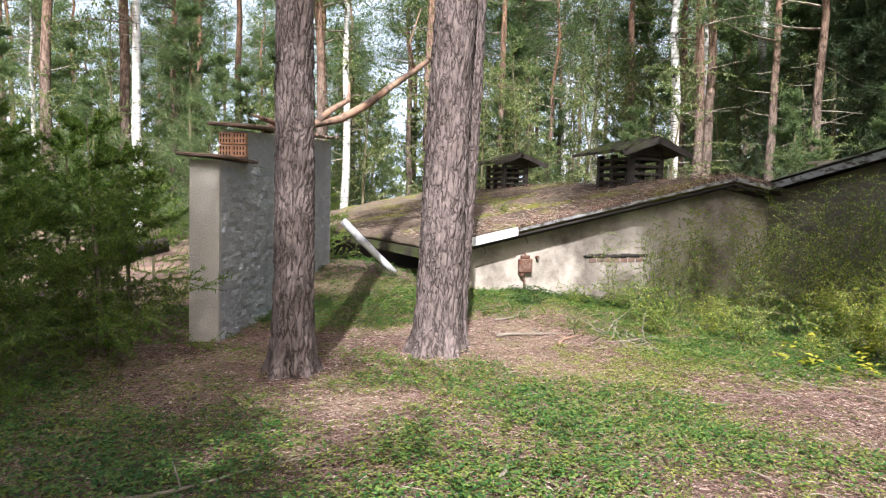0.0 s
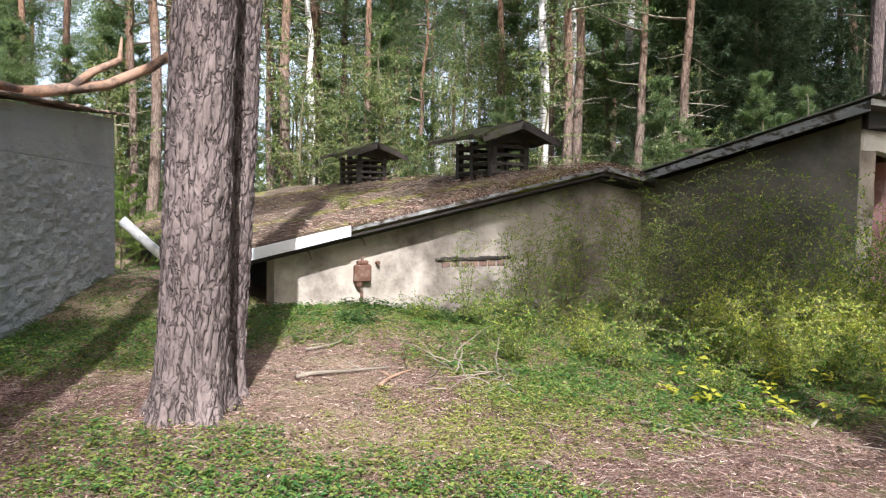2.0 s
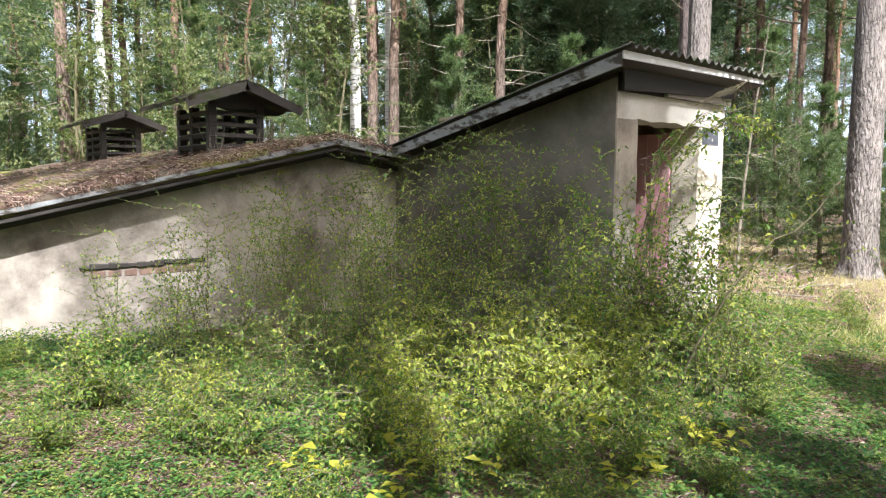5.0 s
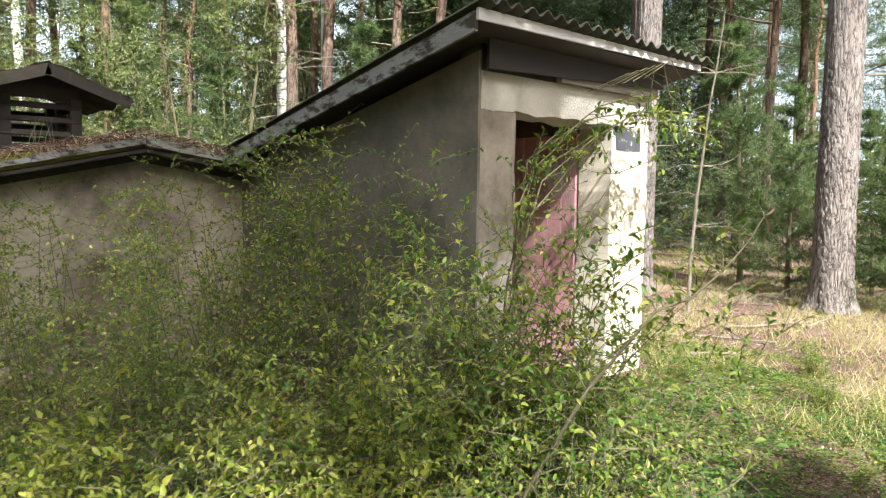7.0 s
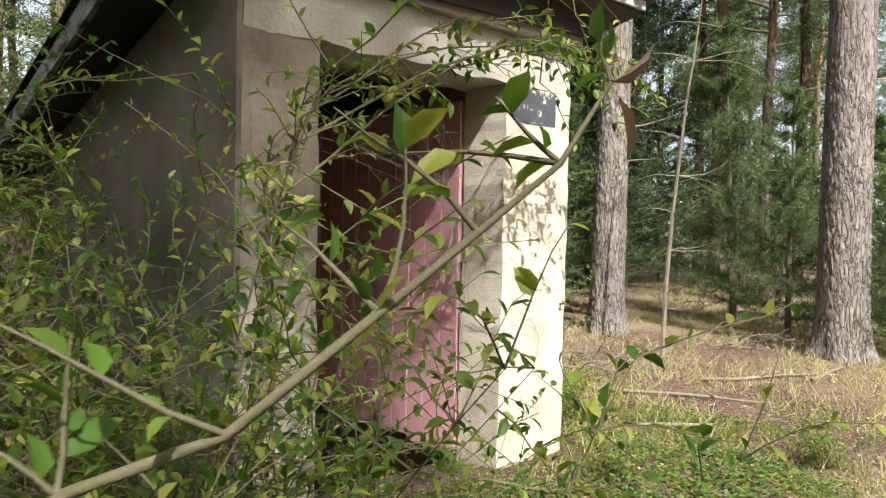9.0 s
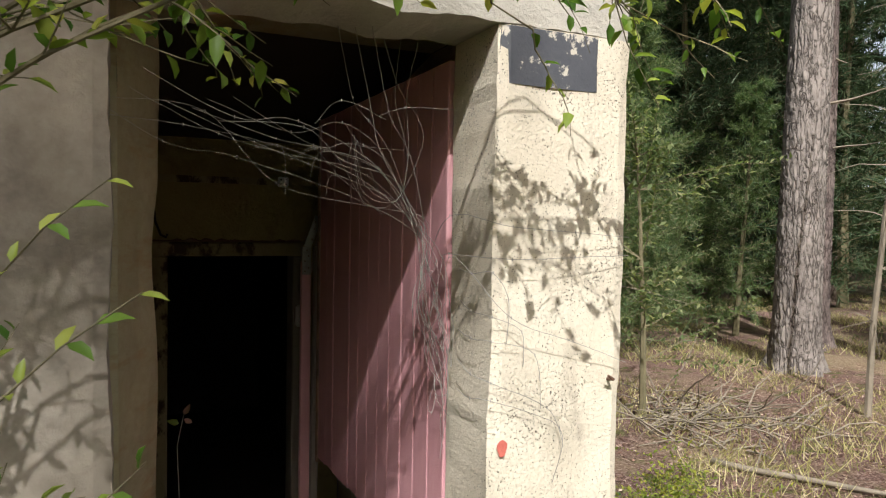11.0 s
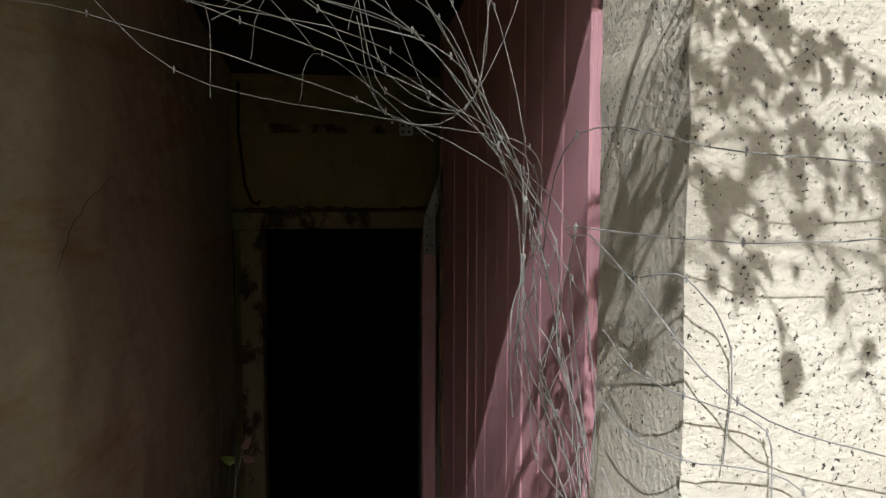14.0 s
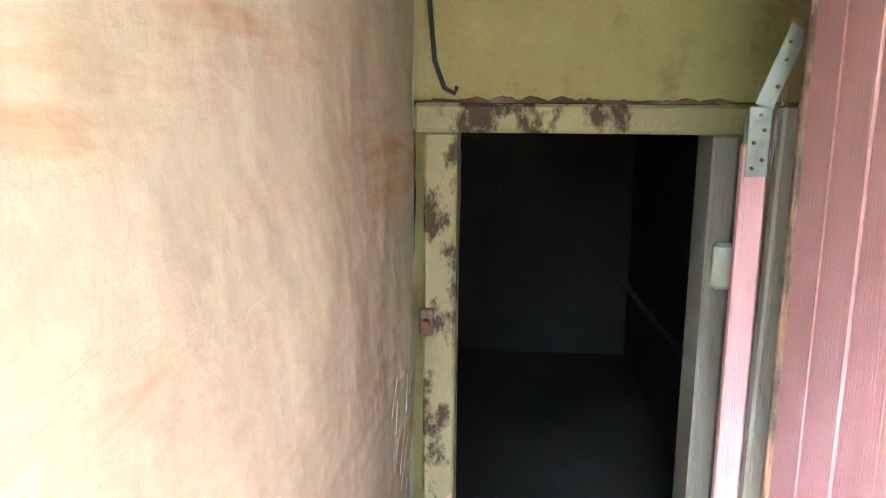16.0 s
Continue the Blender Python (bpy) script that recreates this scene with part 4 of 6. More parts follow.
wing_block(0.80, 4.62, 1.825, 2.19, 0.02, M["rough"], "upper_wall", "", 0.068)


def coping(y0, y1, z, tilt, rise=0.0):
    n = int((y1 - y0) / 0.28)
    for k in range(n):
        a, b = y0 + (y1 - y0) * k / n, y0 + (y1 - y0) * (k + 1) / n - 0.006
        sh = Shape()
        sh.bevel_box((-0.40, 0, -0.018), (0.12 + rnd(-0.02, 0.02), b - a, 0.016), 0.008, pose(0, a, z + rise * (a - y0) + rnd(-0.006, 0.006), math.degrees(math.atan(rise)) + rnd(-1.5, 1.5), tilt + rnd(-1.5, 1.5), rnd(-2, 2)))
        part("coping_tile", sh, M["tile"], wing)


coping(-0.12, 0.76, 1.862, 4)
coping(0.64, 4.72, 2.235, 4, 0.068)
for row in range(2):
    for k in range(2):
        sh = Shape()
        x0 = -0.30 + 0.152 * k
        z0 = 1.905 + 0.135 * row
        sh.bevel_box((x0, 0.72, z0), (x0 + 0.145, 0.792, z0 + 0.125), 0.006)
        b = part("brick", sh, M["brick"], wing, "perforated clay brick")
        hole = Shape()
        for i in range(4):
            for j in range(2):
                hole.box((x0 + 0.014 + 0.033 * i, 0.716, z0 + 0.02 + 0.055 * j), (x0 + 0.028 + 0.033 * i, 0.725, z0 + 0.055 + 0.055 * j))
        part("brick_hole", hole, M["cable"], b)
pipe = Shape()
pipe.tube([(1.83, 10.75, 1.19), (2.48, 10.75, 0.56), (2.65, 10.76, 0.40)], [0.055, 0.055, 0.055], 12)
solo("fallen_pipe", pipe, M["pipe"], "pale fallen pipe leaning by the dark eave", "pipe", smooth=True)


# ---------------------------------------------------------------- plants: builders
def leaves_mesh(name, P, D, U, L, W, material, six=False, fold=0.22):
    """Many folded leaves at once: places, directions, up vectors, lengths and widths as arrays."""
    P, D, U = (np.asarray(a, float) for a in (P, D, U))
    L, W = np.asarray(L, float)[:, None], np.asarray(W, float)[:, None]
    D = D / np.linalg.norm(D, axis=1, keepdims=True)
    S = np.cross(D, U)
    S /= np.linalg.norm(S, axis=1, keepdims=True) + 1e-9
    N = np.cross(S, D)
    if six:
        rows = [P, P + D * L * 0.3 + S * W * 0.46 + N * W * fold, P + D * L * 0.32, P + D * L * 0.3 - S * W * 0.46 + N * W * fold,
                P + D * L * 0.68 + S * W * 0.36 + N * W * fold - N * L * 0.04, P + D * L * 0.68 - N * L * 0.05, P + D * L * 0.68 - S * W * 0.36 + N * W * fold - N * L * 0.04,
                P + D * L - N * L * 0.14]
        tri = [(0, 2, 1), (0, 3, 2), (1, 2, 5), (1, 5, 4), (2, 3, 6), (2, 6, 5), (4, 5, 7), (5, 6, 7)]
    else:
        rows = [P, P + D * L * 0.45 - S * W / 2 + N * W * fold, P + D * L - N * L * 0.10, P + D * L * 0.45 + S * W / 2 + N * W * fold]
        tri = [(0, 1, 2), (0, 2, 3)]
    n, k = len(P), len(rows)
    V = np.stack(rows, 1).reshape(-1, 3)
    F = (np.arange(n)[:, None, None] * k + np.array(tri)[None]).reshape(-1)
    me = bpy.data.meshes.new(name)
    me.vertices.add(len(V))
    me.vertices.foreach_set("co", V.ravel())
    me.loops.add(len(F))
    me.loops.foreach_set("vertex_index", F.astype(np.int32))
    me.polygons.add(len(F) // 3)
    me.polygons.foreach_set("loop_start", np.arange(0, len(F), 3, dtype=np.int32))
    me.materials.append(material)
    me.update(calc_edges=True)
    me.validate()
    return me


def blades_mesh(name, P, D, L, W, material):
    """Needles and grass: one narrow triangle each."""
    P, D = np.asarray(P, float), np.asarray(D, float)
    D = D / np.linalg.norm(D, axis=1, keepdims=True)
    S = np.cross(D, np.random.normal(size=D.shape))
    S /= np.linalg.norm(S, axis=1, keepdims=True) + 1e-9
    W, L = np.asarray(W, float)[:, None] / 2, np.asarray(L, float)[:, None]
    V = np.stack([P - S * W, P + S * W, P + D * L], 1).reshape(-1, 3)
    n = len(P)
    me = bpy.data.meshes.new(name)
    me.vertices.add(len(V))
    me.vertices.foreach_set("co", V.ravel())
    me.loops.add(3 * n)
    me.loops.foreach_set("vertex_index", np.arange(3 * n, dtype=np.int32))
    me.polygons.add(n)
    me.polygons.foreach_set("loop_start", np.arange(0, 3 * n, 3, dtype=np.int32))
    me.materials.append(material)
    me.update(calc_edges=True)
    return me


def bent(p, d, length, n, droop, wob):
    """A wandering line from p along d."""
    out, q, d = [Vector(p)], Vector(p), Vector(d).normalized()
    for _ in range(n):
        d = (d + Vector((rnd(-wob, wob), rnd(-wob, wob), rnd(-wob, wob) - droop))).normalized()
        q = q + d * (length / n)
        out.append(q.copy())
    return out


class Sprays:
    """Gathers leaf places along twigs."""

    def __init__(self):
        self.P, self.D, self.U, self.L, self.W = [], [], [], [], []

    def along(self, pts, step, size, start=0.0):
        total = 0.0
        for a, b in zip(pts, pts[1:]):
            seg = b - a
            k = max(1, int(seg.length / step))
            for i in range(k):
                if random.random() < start and total < 0.1:
                    continue
                p = a + seg * ((i + random.random()) / k)
                side = seg.cross(rdir()).normalized()
                d = (side * 0.9 + seg.normalized() * 0.6 + Vector((0, 0, rnd(-0.25, 0.3)))).normalized()
                s = size * rnd(0.6, 1.25)
                self.P.append(p)
                self.D.append(d)
                self.U.append((Vector((0, 0, 1)) + rdir() * 0.6).normalized())
                self.L.append(s)
                self.W.append(s * rnd(0.42, 0.58))
            total += seg.length

    def mesh(self, name, material, six=False):
        return leaves_mesh(name, self.P, self.D, self.U, self.L, self.W, material, six)


def make_shrub(label, height, spread, stems, twigs, size, step=0.028, six=True, material="leaf", name="shrub"):
    ob = thing(name, label, "shrub", (0, 0, 0), "shrubs before the entrance")
    sp = Sprays()
    for k in range(stems):
        wood = Shape()
        a = rnd(0, 2 * math.pi)
        lean = rnd(0.1, 1.0) * spread / height
        h = height * rnd(0.55, 1.1)
        pts = bent((rnd(-0.15, 0.15) * spread, rnd(-0.15, 0.15) * spread, -0.05), (math.cos(a) * lean, math.sin(a) * lean, 1), h, 9, 0.015 + 0.03 * lean, 0.10)
        wood.tube(pts, [0.0055 * (1 - i / 10.5) * (0.6 + height / 3) for i in range(10)], 5, False)
        for t in range(twigs):
            i = random.randint(2, 9)
            d = Vector((rnd(-1, 1), rnd(-1, 1), rnd(-0.15, 0.7)))
            tw = bent(pts[i], d, rnd(0.18, 0.46) * (0.55 + 0.4 * height), 4, 0.07, 0.24)
            wood.tube(tw, [0.0026, 0.0022, 0.0018, 0.0014, 0.001], 3, False)
            sp.along(tw, step, size)
        sp.along(pts[4:], step * 1.6, size)
        part("stem", wood, M["stem"], ob)
    tagged(part("foliage", sp.mesh("foliage", M[material], six), M[material], ob), kind="stuff")
    return ob


def make_young_conifer(label, height, width, material, name="young_pine", tuft=7, ln=0.085, wd=0.008, base=0.05, group="young pines in the wood"):
    ob = thing(name, label, "young tree", (0, 0, 0), group)
    wood = Shape()
    P, D, L, W = [], [], [], []
    trunk = bent((0, 0, -0.1), (0, 0, 1), height, 10, 0, 0.03)
    wood.tube(trunk, [0.012 * height * (1 - i / 11) + 0.004 for i in range(11)], 6, False)
    n_wh = int(height / 0.24)
    for w in range(n_wh):
        f = base + (1 - base) * (w + rnd(0, 0.7)) / n_wh
        if f > 0.98:
            continue
        i = min(9, int(f * 10))
        p0 = trunk[i].lerp(trunk[i + 1], f * 10 - i)
        reach = width * (1 - f) ** 0.75 * rnd(0.7, 1.1) + 0.12
        for b in range(random.randint(4, 6)):
            a = rnd(0, 2 * math.pi)
            br = bent(p0, (math.cos(a), math.sin(a), 0.15 + 0.5 * f), reach, 6, 0.0, 0.12)
            wood.tube(br, [0.009, 0.007, 0.006, 0.005, 0.004, 0.003, 0.002], 3, False)
            for j in range(1, 7):
                lines = [(br[j - 1], br[j])]
                for s in range(2):
                    sd = (br[j] - br[j - 1]).normalized() + rdir() * 0.9
                    e = br[j] + sd.normalized() * reach * 0.22
                    wood.tube([br[j], e], [0.003, 0.0015], 3, False)
                    lines.append((br[j], e))
                for q0, q1 in lines:
                    ax = (q1 - q0).normalized()
                    for _ in range(tuft):
                        P.append(q0.lerp(q1, random.random()))
                        D.append(ax * 0.7 + rdir())
                        L.append(ln * rnd(0.6, 1.2))
                        W.append(wd)
    part("trunk", wood, M["stem"], ob)
    tagged(part("foliage", blades_mesh("foliage", P, D, L, W, M[material]), M[material], ob), kind="stuff")
    return ob


def make_tall_tree(kind_, height, radius, crown_from, seed_bend, limbs_n=46):
    birch = kind_ == "birch"
    ob = thing("birch_tree" if birch else "pine_tree", "tall birch with white peeling bark" if birch else "tall pine with grey-brown bark turning orange above", "tree", (0, 0, 0), "birches behind the bunker" if birch else "pines of the wood")
    wood, limbs = Shape(), Shape()
    n = 16
    trunk = [Vector((seed_bend * math.sin(i * 0.35) * 0.3 + 0.12 * noise.noise(Vector((i * 0.5, seed_bend, 2))) * i / 4, 0.12 * noise.noise(Vector((i * 0.5, 9, seed_bend))) * i / 4, -0.3 + height * i / n)) for i in range(n + 1)]
    wood.tube(trunk, [radius * (1.28 if i == 0 else 1 - 0.75 * i / n) for i in range(n + 1)], 12, False)
    P, D, U, L, W = [], [], [], [], []
    for k in range(limbs_n):
        f = crown_from + (0.99 - crown_from) * random.random() ** 0.8
        i = min(n - 1, int(f * n))
        p0 = trunk[i].lerp(trunk[i + 1], f * n - i)
        a = rnd(0, 2 * math.pi)
        reach = height * 0.15 * (1.15 - f) * rnd(0.8, 1.6) + 0.7
        br = bent(p0, (math.cos(a), math.sin(a), rnd(-0.15, 0.5)), reach, 6, 0.03 if birch else -0.02, 0.2)
        limbs.tube(br, [0.045, 0.035, 0.028, 0.02, 0.014, 0.01, 0.005], 4, False)
        for j in range(2, 7):
            for c in range(5):
                q = br[j] + rdir() * rnd(0.1, 0.75) * (0.45 + 0.1 * j)
                for b in range(6 if birch else 8):
                    d = rdir()
                    P.append(q + rdir() * 0.16)
                    D.append(d + Vector((0, 0, -0.4 if birch else 0.5)))
                    U.append(rdir())
                    L.append(rnd(0.07, 0.13) if birch else rnd(0.16, 0.30))
                    W.append(rnd(0.06, 0.09) if birch else rnd(0.022, 0.04))
    for k in range(16):
        f = rnd(0.12, crown_from)
        i = min(n - 1, int(f * n))
        a = rnd(0, 2 * math.pi)
        limbs.tube(bent(trunk[i].lerp(trunk[i + 1], f * n - i), (math.cos(a), math.sin(a), rnd(-0.3, 0.3)), rnd(0.4, 1.8), 4, 0.03, 0.2), [0.018, 0.014, 0.01, 0.006, 0.003], 3, False)
    m = M["leaf_far"] if birch else M["needle"]
    part("trunk", wood, M["birch"] if birch else M["pine_far"], ob, "", True)
    tagged(part("branchwood", limbs, M["twig"], ob), kind="stuff")
    tagged(part("crown", leaves_mesh("crown", P, D, U, L, W, m), m, ob), kind="stuff")
    return ob


def make_sapling(height, material):
    ob = thing("young_birch", "slender young broadleaf tree with light leaves", "young tree", (0, 0, 0), "young broadleaf trees in the wood")
    wood, twigs, sp = Shape(), Shape(), Sprays()
    trunk = bent((0, 0, -0.1), (0, 0, 1), height, 9, 0, 0.05)
    wood.tube(trunk, [0.04 * (1 - i / 10) + 0.004 for i in range(10)], 6, False)
    for k in range(34):
        i = random.randint(2, 9)
        br = bent(trunk[i], (rnd(-1, 1), rnd(-1, 1), rnd(0.0, 0.9)), rnd(0.5, 1.5), 5, 0.04, 0.18)
        twigs.tube(br, [0.009, 0.007, 0.005, 0.004, 0.003, 0.002], 3, False)
        sp.along(br[1:], 0.021, 0.075)
        for q in br[2:]:
            side = bent(q, rdir() + Vector((0, 0, -0.2)), rnd(0.15, 0.4), 3, 0.08, 0.2)
            twigs.tube(side, [0.003, 0.002, 0.002, 0.001], 3, False)
            sp.along(side, 0.03, 0.075)
    part("trunk", wood, M["stem"], ob)
    tagged(part("branchwood", twigs, M["stem"], ob), kind="stuff")
    tagged(part("foliage", sp.mesh("foliage", M[material]), M[material], ob), kind="stuff")
    return ob


def place(ob, x, y, turn=None, size=1.0, lean=(0, 0)):
    return pose(x, y, gz(x, y), lean[0], lean[1], rnd(0, 360) if turn is None else turn) @ Matrix.Diagonal((size, size, size, 1))


def stand(ob, x, y, size=1.0, turn=None, lean=(0, 0)):
    ob.matrix_basis = place(ob, x, y, turn, size, lean)


def scatter(ob, spots):
    """Sets ob at the first spot and copies of it at the others: (x, y, size)."""
    first, *rest = spots
    for x, y, s in rest:
        c = copy_thing(ob, Matrix.Identity(4))
        stand(c, x, y, s)
    stand(ob, first[0], first[1], first[2])


# ---------------------------------------------------------------- the two big pines and those by the clearing
def big_trunk(x, y, radius, height, lean, label, seed, bark="pine"):
    """A near pine: furrowed plates modelled into the trunk, flared roots, a few dead stubs."""
    ob = thing("pine_tree", label, "tree", (x, y, gz(x, y)), "old pines on the path")
    s = Shape()
    n = 110
    zs = [-0.25 + 0.022 * i for i in range(165)] + [3.45 + 0.35 * i for i in range(int((height - 3.4) / 0.35))]
    for z in zs:
        f = max(0, 1 - z / (height * 1.25))
        r = radius * f ** 0.8 * (1 + 0.34 * math.exp(-max(z, 0) / 0.22))
        cx, cy = lean[0] * z + 0.02 * math.sin(z * 0.9 + seed), lean[1] * z
        for k in range(n):
            a = 2 * math.pi * k / n
            v = Vector((math.cos(a) * radius * 24, math.sin(a) * radius * 24, z * 6.5 + seed * 10))
            v += 0.8 * Vector((noise.noise(v * 0.6), noise.noise(v * 0.6 + Vector((9, 0, 0))), 0))
            dist = noise.voronoi(v)[0]
            plate = min(1.0, (dist[1] - dist[0]) * 2.6)
            root = 0.05 * math.exp(-max(z, 0) / 0.16) * math.sin(a * 5 + seed)
            rr = r + 0.014 * plate - 0.009 + root + 0.006 * noise.noise(v * 3)
            s.v.append((cx + math.cos(a) * rr, cy + math.sin(a) * rr, z))
    for i in range(len(zs) - 1):
        for k in range(n):
            s.f.append((i * n + k, i * n + (k + 1) % n, (i + 1) * n + (k + 1) % n, (i + 1) * n + k))
    part("trunk", s, M[bark], ob, "furrowed grey-brown bark", True)
    P, D, U, L, W = [], [], [], [], []
    limbs = Shape()
    for k in range(34):
        z = height * rnd(0.55, 0.98)
        a = rnd(0, 2 * math.pi)
        br = bent((lean[0] * z, lean[1] * z, z), (math.cos(a), math.sin(a), rnd(-0.1, 0.5)), rnd(1.2, 3.0), 6, -0.02, 0.2)
        limbs.tube(br, [0.06, 0.05, 0.04, 0.03, 0.02, 0.012, 0.006], 5, False)
        for j in range(2, 7):
            for c in range(5):
                q = br[j] + rdir() * rnd(0.1, 0.6)
                for b in range(10):
                    P.append(q + rdir() * 0.15)
                    D.append(rdir() + Vector((0, 0, 0.5)))
                    U.append(rdir())
                    L.append(rnd(0.16, 0.28))
                    W.append(rnd(0.02, 0.035))
    for k in range(6):
        z, a = rnd(2.4, 7), rnd(0, 2 * math.pi)
        limbs.tube(bent((lean[0] * z, lean[1] * z, z), (math.cos(a), math.sin(a), rnd(-0.2, 0.4)), rnd(0.3, 0.9), 4, 0.02, 0.2), [0.02, 0.016, 0.012, 0.008, 0.003], 4, False)
    tagged(part("branchwood", limbs, M["twig"], ob), kind="stuff")
    tagged(part("crown", leaves_mesh("crown", P, D, U, L, W, M["needle"]), M["needle"], ob), kind="stuff")
    return ob


big_trunk(0.36, 6.28, 0.170, 17, (0.006, 0.0), "slim old pine trunk with a long dark crack in its bark", 1)
big_trunk(1.74, 6.55, 0.215, 19, (0.055, 0.02), "thick old pine trunk with furrowed plates of bark", 2)
big_trunk(16.6, 7.05, 0.27, 20, (0.0, 0.0), "stout pine with pale flaking bark at the clearing", 3, "pine_pale")
big_trunk(15.95, 9.75, 0.23, 19, (0.01, 0.0), "old pine with grey bark beyond the door pillar", 4, "pine_pale")
big_trunk(17.6, 10.9, 0.24, 20, (0.0, 0.0), "pine with orange upper bark behind the entrance", 5)
big_trunk(2.07, 6.86, 0.098, 15, (0.045, 0.0), "slender dark trunk standing close behind an old pine", 6)

# ---------------------------------------------------------------- the wood around
pine_a, pine_b, pine_c = make_tall_tree("pine", 19, 0.19, 0.42, 0.6), make_tall_tree("pine", 17, 0.15, 0.36, -0.5), make_tall_tree("pine", 21, 0.17, 0.50, 0.2)
shade_pine = make_tall_tree("pine", 19, 0.20, 0.58, 0.3, 100)
birch_a, birch_b = make_tall_tree("birch", 16, 0.17, 0.42, 0.7), make_tall_tree("birch", 17, 0.19, 0.45, -0.4)
yp_a = make_young_conifer("dark green young pine with long needles", 5.5, 1.5, "needle", tuft=11, ln=0.15, wd=0.013)
yp_b = make_young_conifer("dense young pine with drooping boughs", 4.0, 1.3, "needle", tuft=11, ln=0.14, wd=0.012)
yp_dark = make_young_conifer("tall young pine with needles coloured darker for shade", 5.6, 1.6, "needle_dark", tuft=12, ln=0.15, wd=0.013)
sap_a, sap_b = make_sapling(5.0, "leaf_far"), make_sapling(3.4, "leaf_far")
random.seed(11)


def free(x, y, gap):
    if 1.2 < x < 12.6 and 5.0 < y < 25.5:
        return False
    if -3 < x < 12 and -2.5 < y < 9:
        return False
    if 11 < x < 20 and 2 < y < 13.5:
        return False
    if 19 < x < 34 and 7 < y < 17 and gap > 0.5 and random.random() < 0.7:
        return False
    return True


def sector(n, r0, r1, h0, h1, gap, s0=0.8, s1=1.25):
    out, tries = [], 0
    while len(out) < n and tries < 20000:
        tries += 1
        r, h = math.sqrt(rnd(r0 * r0, r1 * r1)), radians(rnd(h0, h1))
        x, y = 5 + r * math.sin(h), 4 + r * math.cos(h)
        if free(x, y, gap) and all((x - a) ** 2 + (y - b) ** 2 > gap * gap for a, b, _ in out):
            out.append((x, y, rnd(s0, s1)))
    return out


wood_spots = sector(165, 13, 72, -28, 88, 1.3)
scatter(pine_a, wood_spots[0:50])
scatter(pine_b, wood_spots[50:105])
scatter(pine_c, wood_spots[105:138])
scatter(birch_a, [(14.9, 19.8, 1.1), (5.6, 27.0, 1.0), (20.5, 33.0, 1.0)] + wood_spots[138:148])
scatter(birch_b, [(16.6, 20.2, 1.0), (11.0, 30.0, 1.0), (-1.5, 24.0, 0.9)] + wood_spots[148:165])
scatter(yp_a, sector(90, 14, 60, -28, 88, 1.1, 0.8, 2.1) + [(21.0, 28.0, 2.4), (20.5, 18.6, 2.0), (23.5, 24.0, 2.3), (19.8, 21.5, 2.0), (19.2, 9.6, 0.9), (14.4, 11.0, 0.75), (13.0, 12.6, 0.8), (16.6, 12.8, 0.9)])
scatter(yp_b, sector(60, 13, 55, -28, 88, 1.0, 0.6, 1.4) + [(17.4, 11.9, 0.9), (17.9, 6.3, 0.95), (19.4, 7.4, 0.8), (13.2, 10.7, 0.75), (17.1, 6.2, 0.8), (18.2, 8.3, 0.9), (15.3, 11.6, 0.9), (12.6, 11.7, 0.8)])
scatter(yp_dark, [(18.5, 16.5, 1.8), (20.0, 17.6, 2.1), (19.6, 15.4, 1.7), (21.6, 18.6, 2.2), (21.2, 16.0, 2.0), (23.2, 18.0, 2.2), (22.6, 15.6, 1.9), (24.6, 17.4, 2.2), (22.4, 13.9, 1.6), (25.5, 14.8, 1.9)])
for x, y, s in ((23.4, 14.8, 1.0), (27.0, 17.4, 1.0), (25.0, 13.0, 0.95), (30.0, 16.2, 1.1), (29.0, 12.6, 1.0), (26.4, 10.2, 0.95), (24.4, 11.4, 0.9), (31.0, 10.0, 1.1), (28.0, 8.4, 1.0)):
    stand(copy_thing((pine_b, pine_c)[int(x) % 2], Matrix.Identity(4)), x, y, s)
scatter(sap_a, sector(80, 14, 60, -28, 88, 1.1, 0.8, 1.9) + [(13.2, 21.4, 1.2), (16.0, 22.8, 1.4), (17.4, 25.4, 1.6), (13.4, 28.0, 1.8), (18.6, 21.4, 1.4)])
scatter(sap_b, sector(45, 13, 50, -28, 88, 1.0, 0.7, 1.4) + [(13.2, 8.9, 0.7), (12.6, 10.2, 0.8), (3.2, 27.0, 1.6), (6.6, 28.0, 1.9), (9.8, 27.6, 1.8), (12.8, 26.6, 1.8), (4.0, 31.0, 2.0), (10.6, 31.0, 2.0)])
# unseen trees added behind the walker to shade the path and the side wall
for x, y, s in ((-4.5, -1.6, 1.0), (8.6, -11.5, 0.95), (-6.1, -6.2, 1.0), (-6.6, -4.4, 1.0), (-7.0, -1.0, 0.9), (13.5, -10, 1.0), (19, -6, 0.9), (-9, -12, 1.0), (23, -2, 1.0), (-12, 6, 1.0), (-9, 14, 0.9), (-5, 19, 1.0), (1, -19, 1.1), (12, -20, 1.1), (-14, -4, 1.1)):
    c = copy_thing(pine_a if x + y > 0 else pine_b, Matrix.Identity(4))
    stand(c, x, y, s)

# Unseen dense pines and young pines, set where their shade meets wall and path
scatter(shade_pine, [(3.7, -3.6, 0.98), (2.5, -2.2, 1.08)])
for x, y, s in ((2.7, -3.0, 1.6), (5.4, -2.9, 1.5), (7.6, -1.4, 1.42), (-3.9, -2.6, 1.8)):
    stand(copy_thing(yp_a, Matrix.Identity(4)), x, y, s)

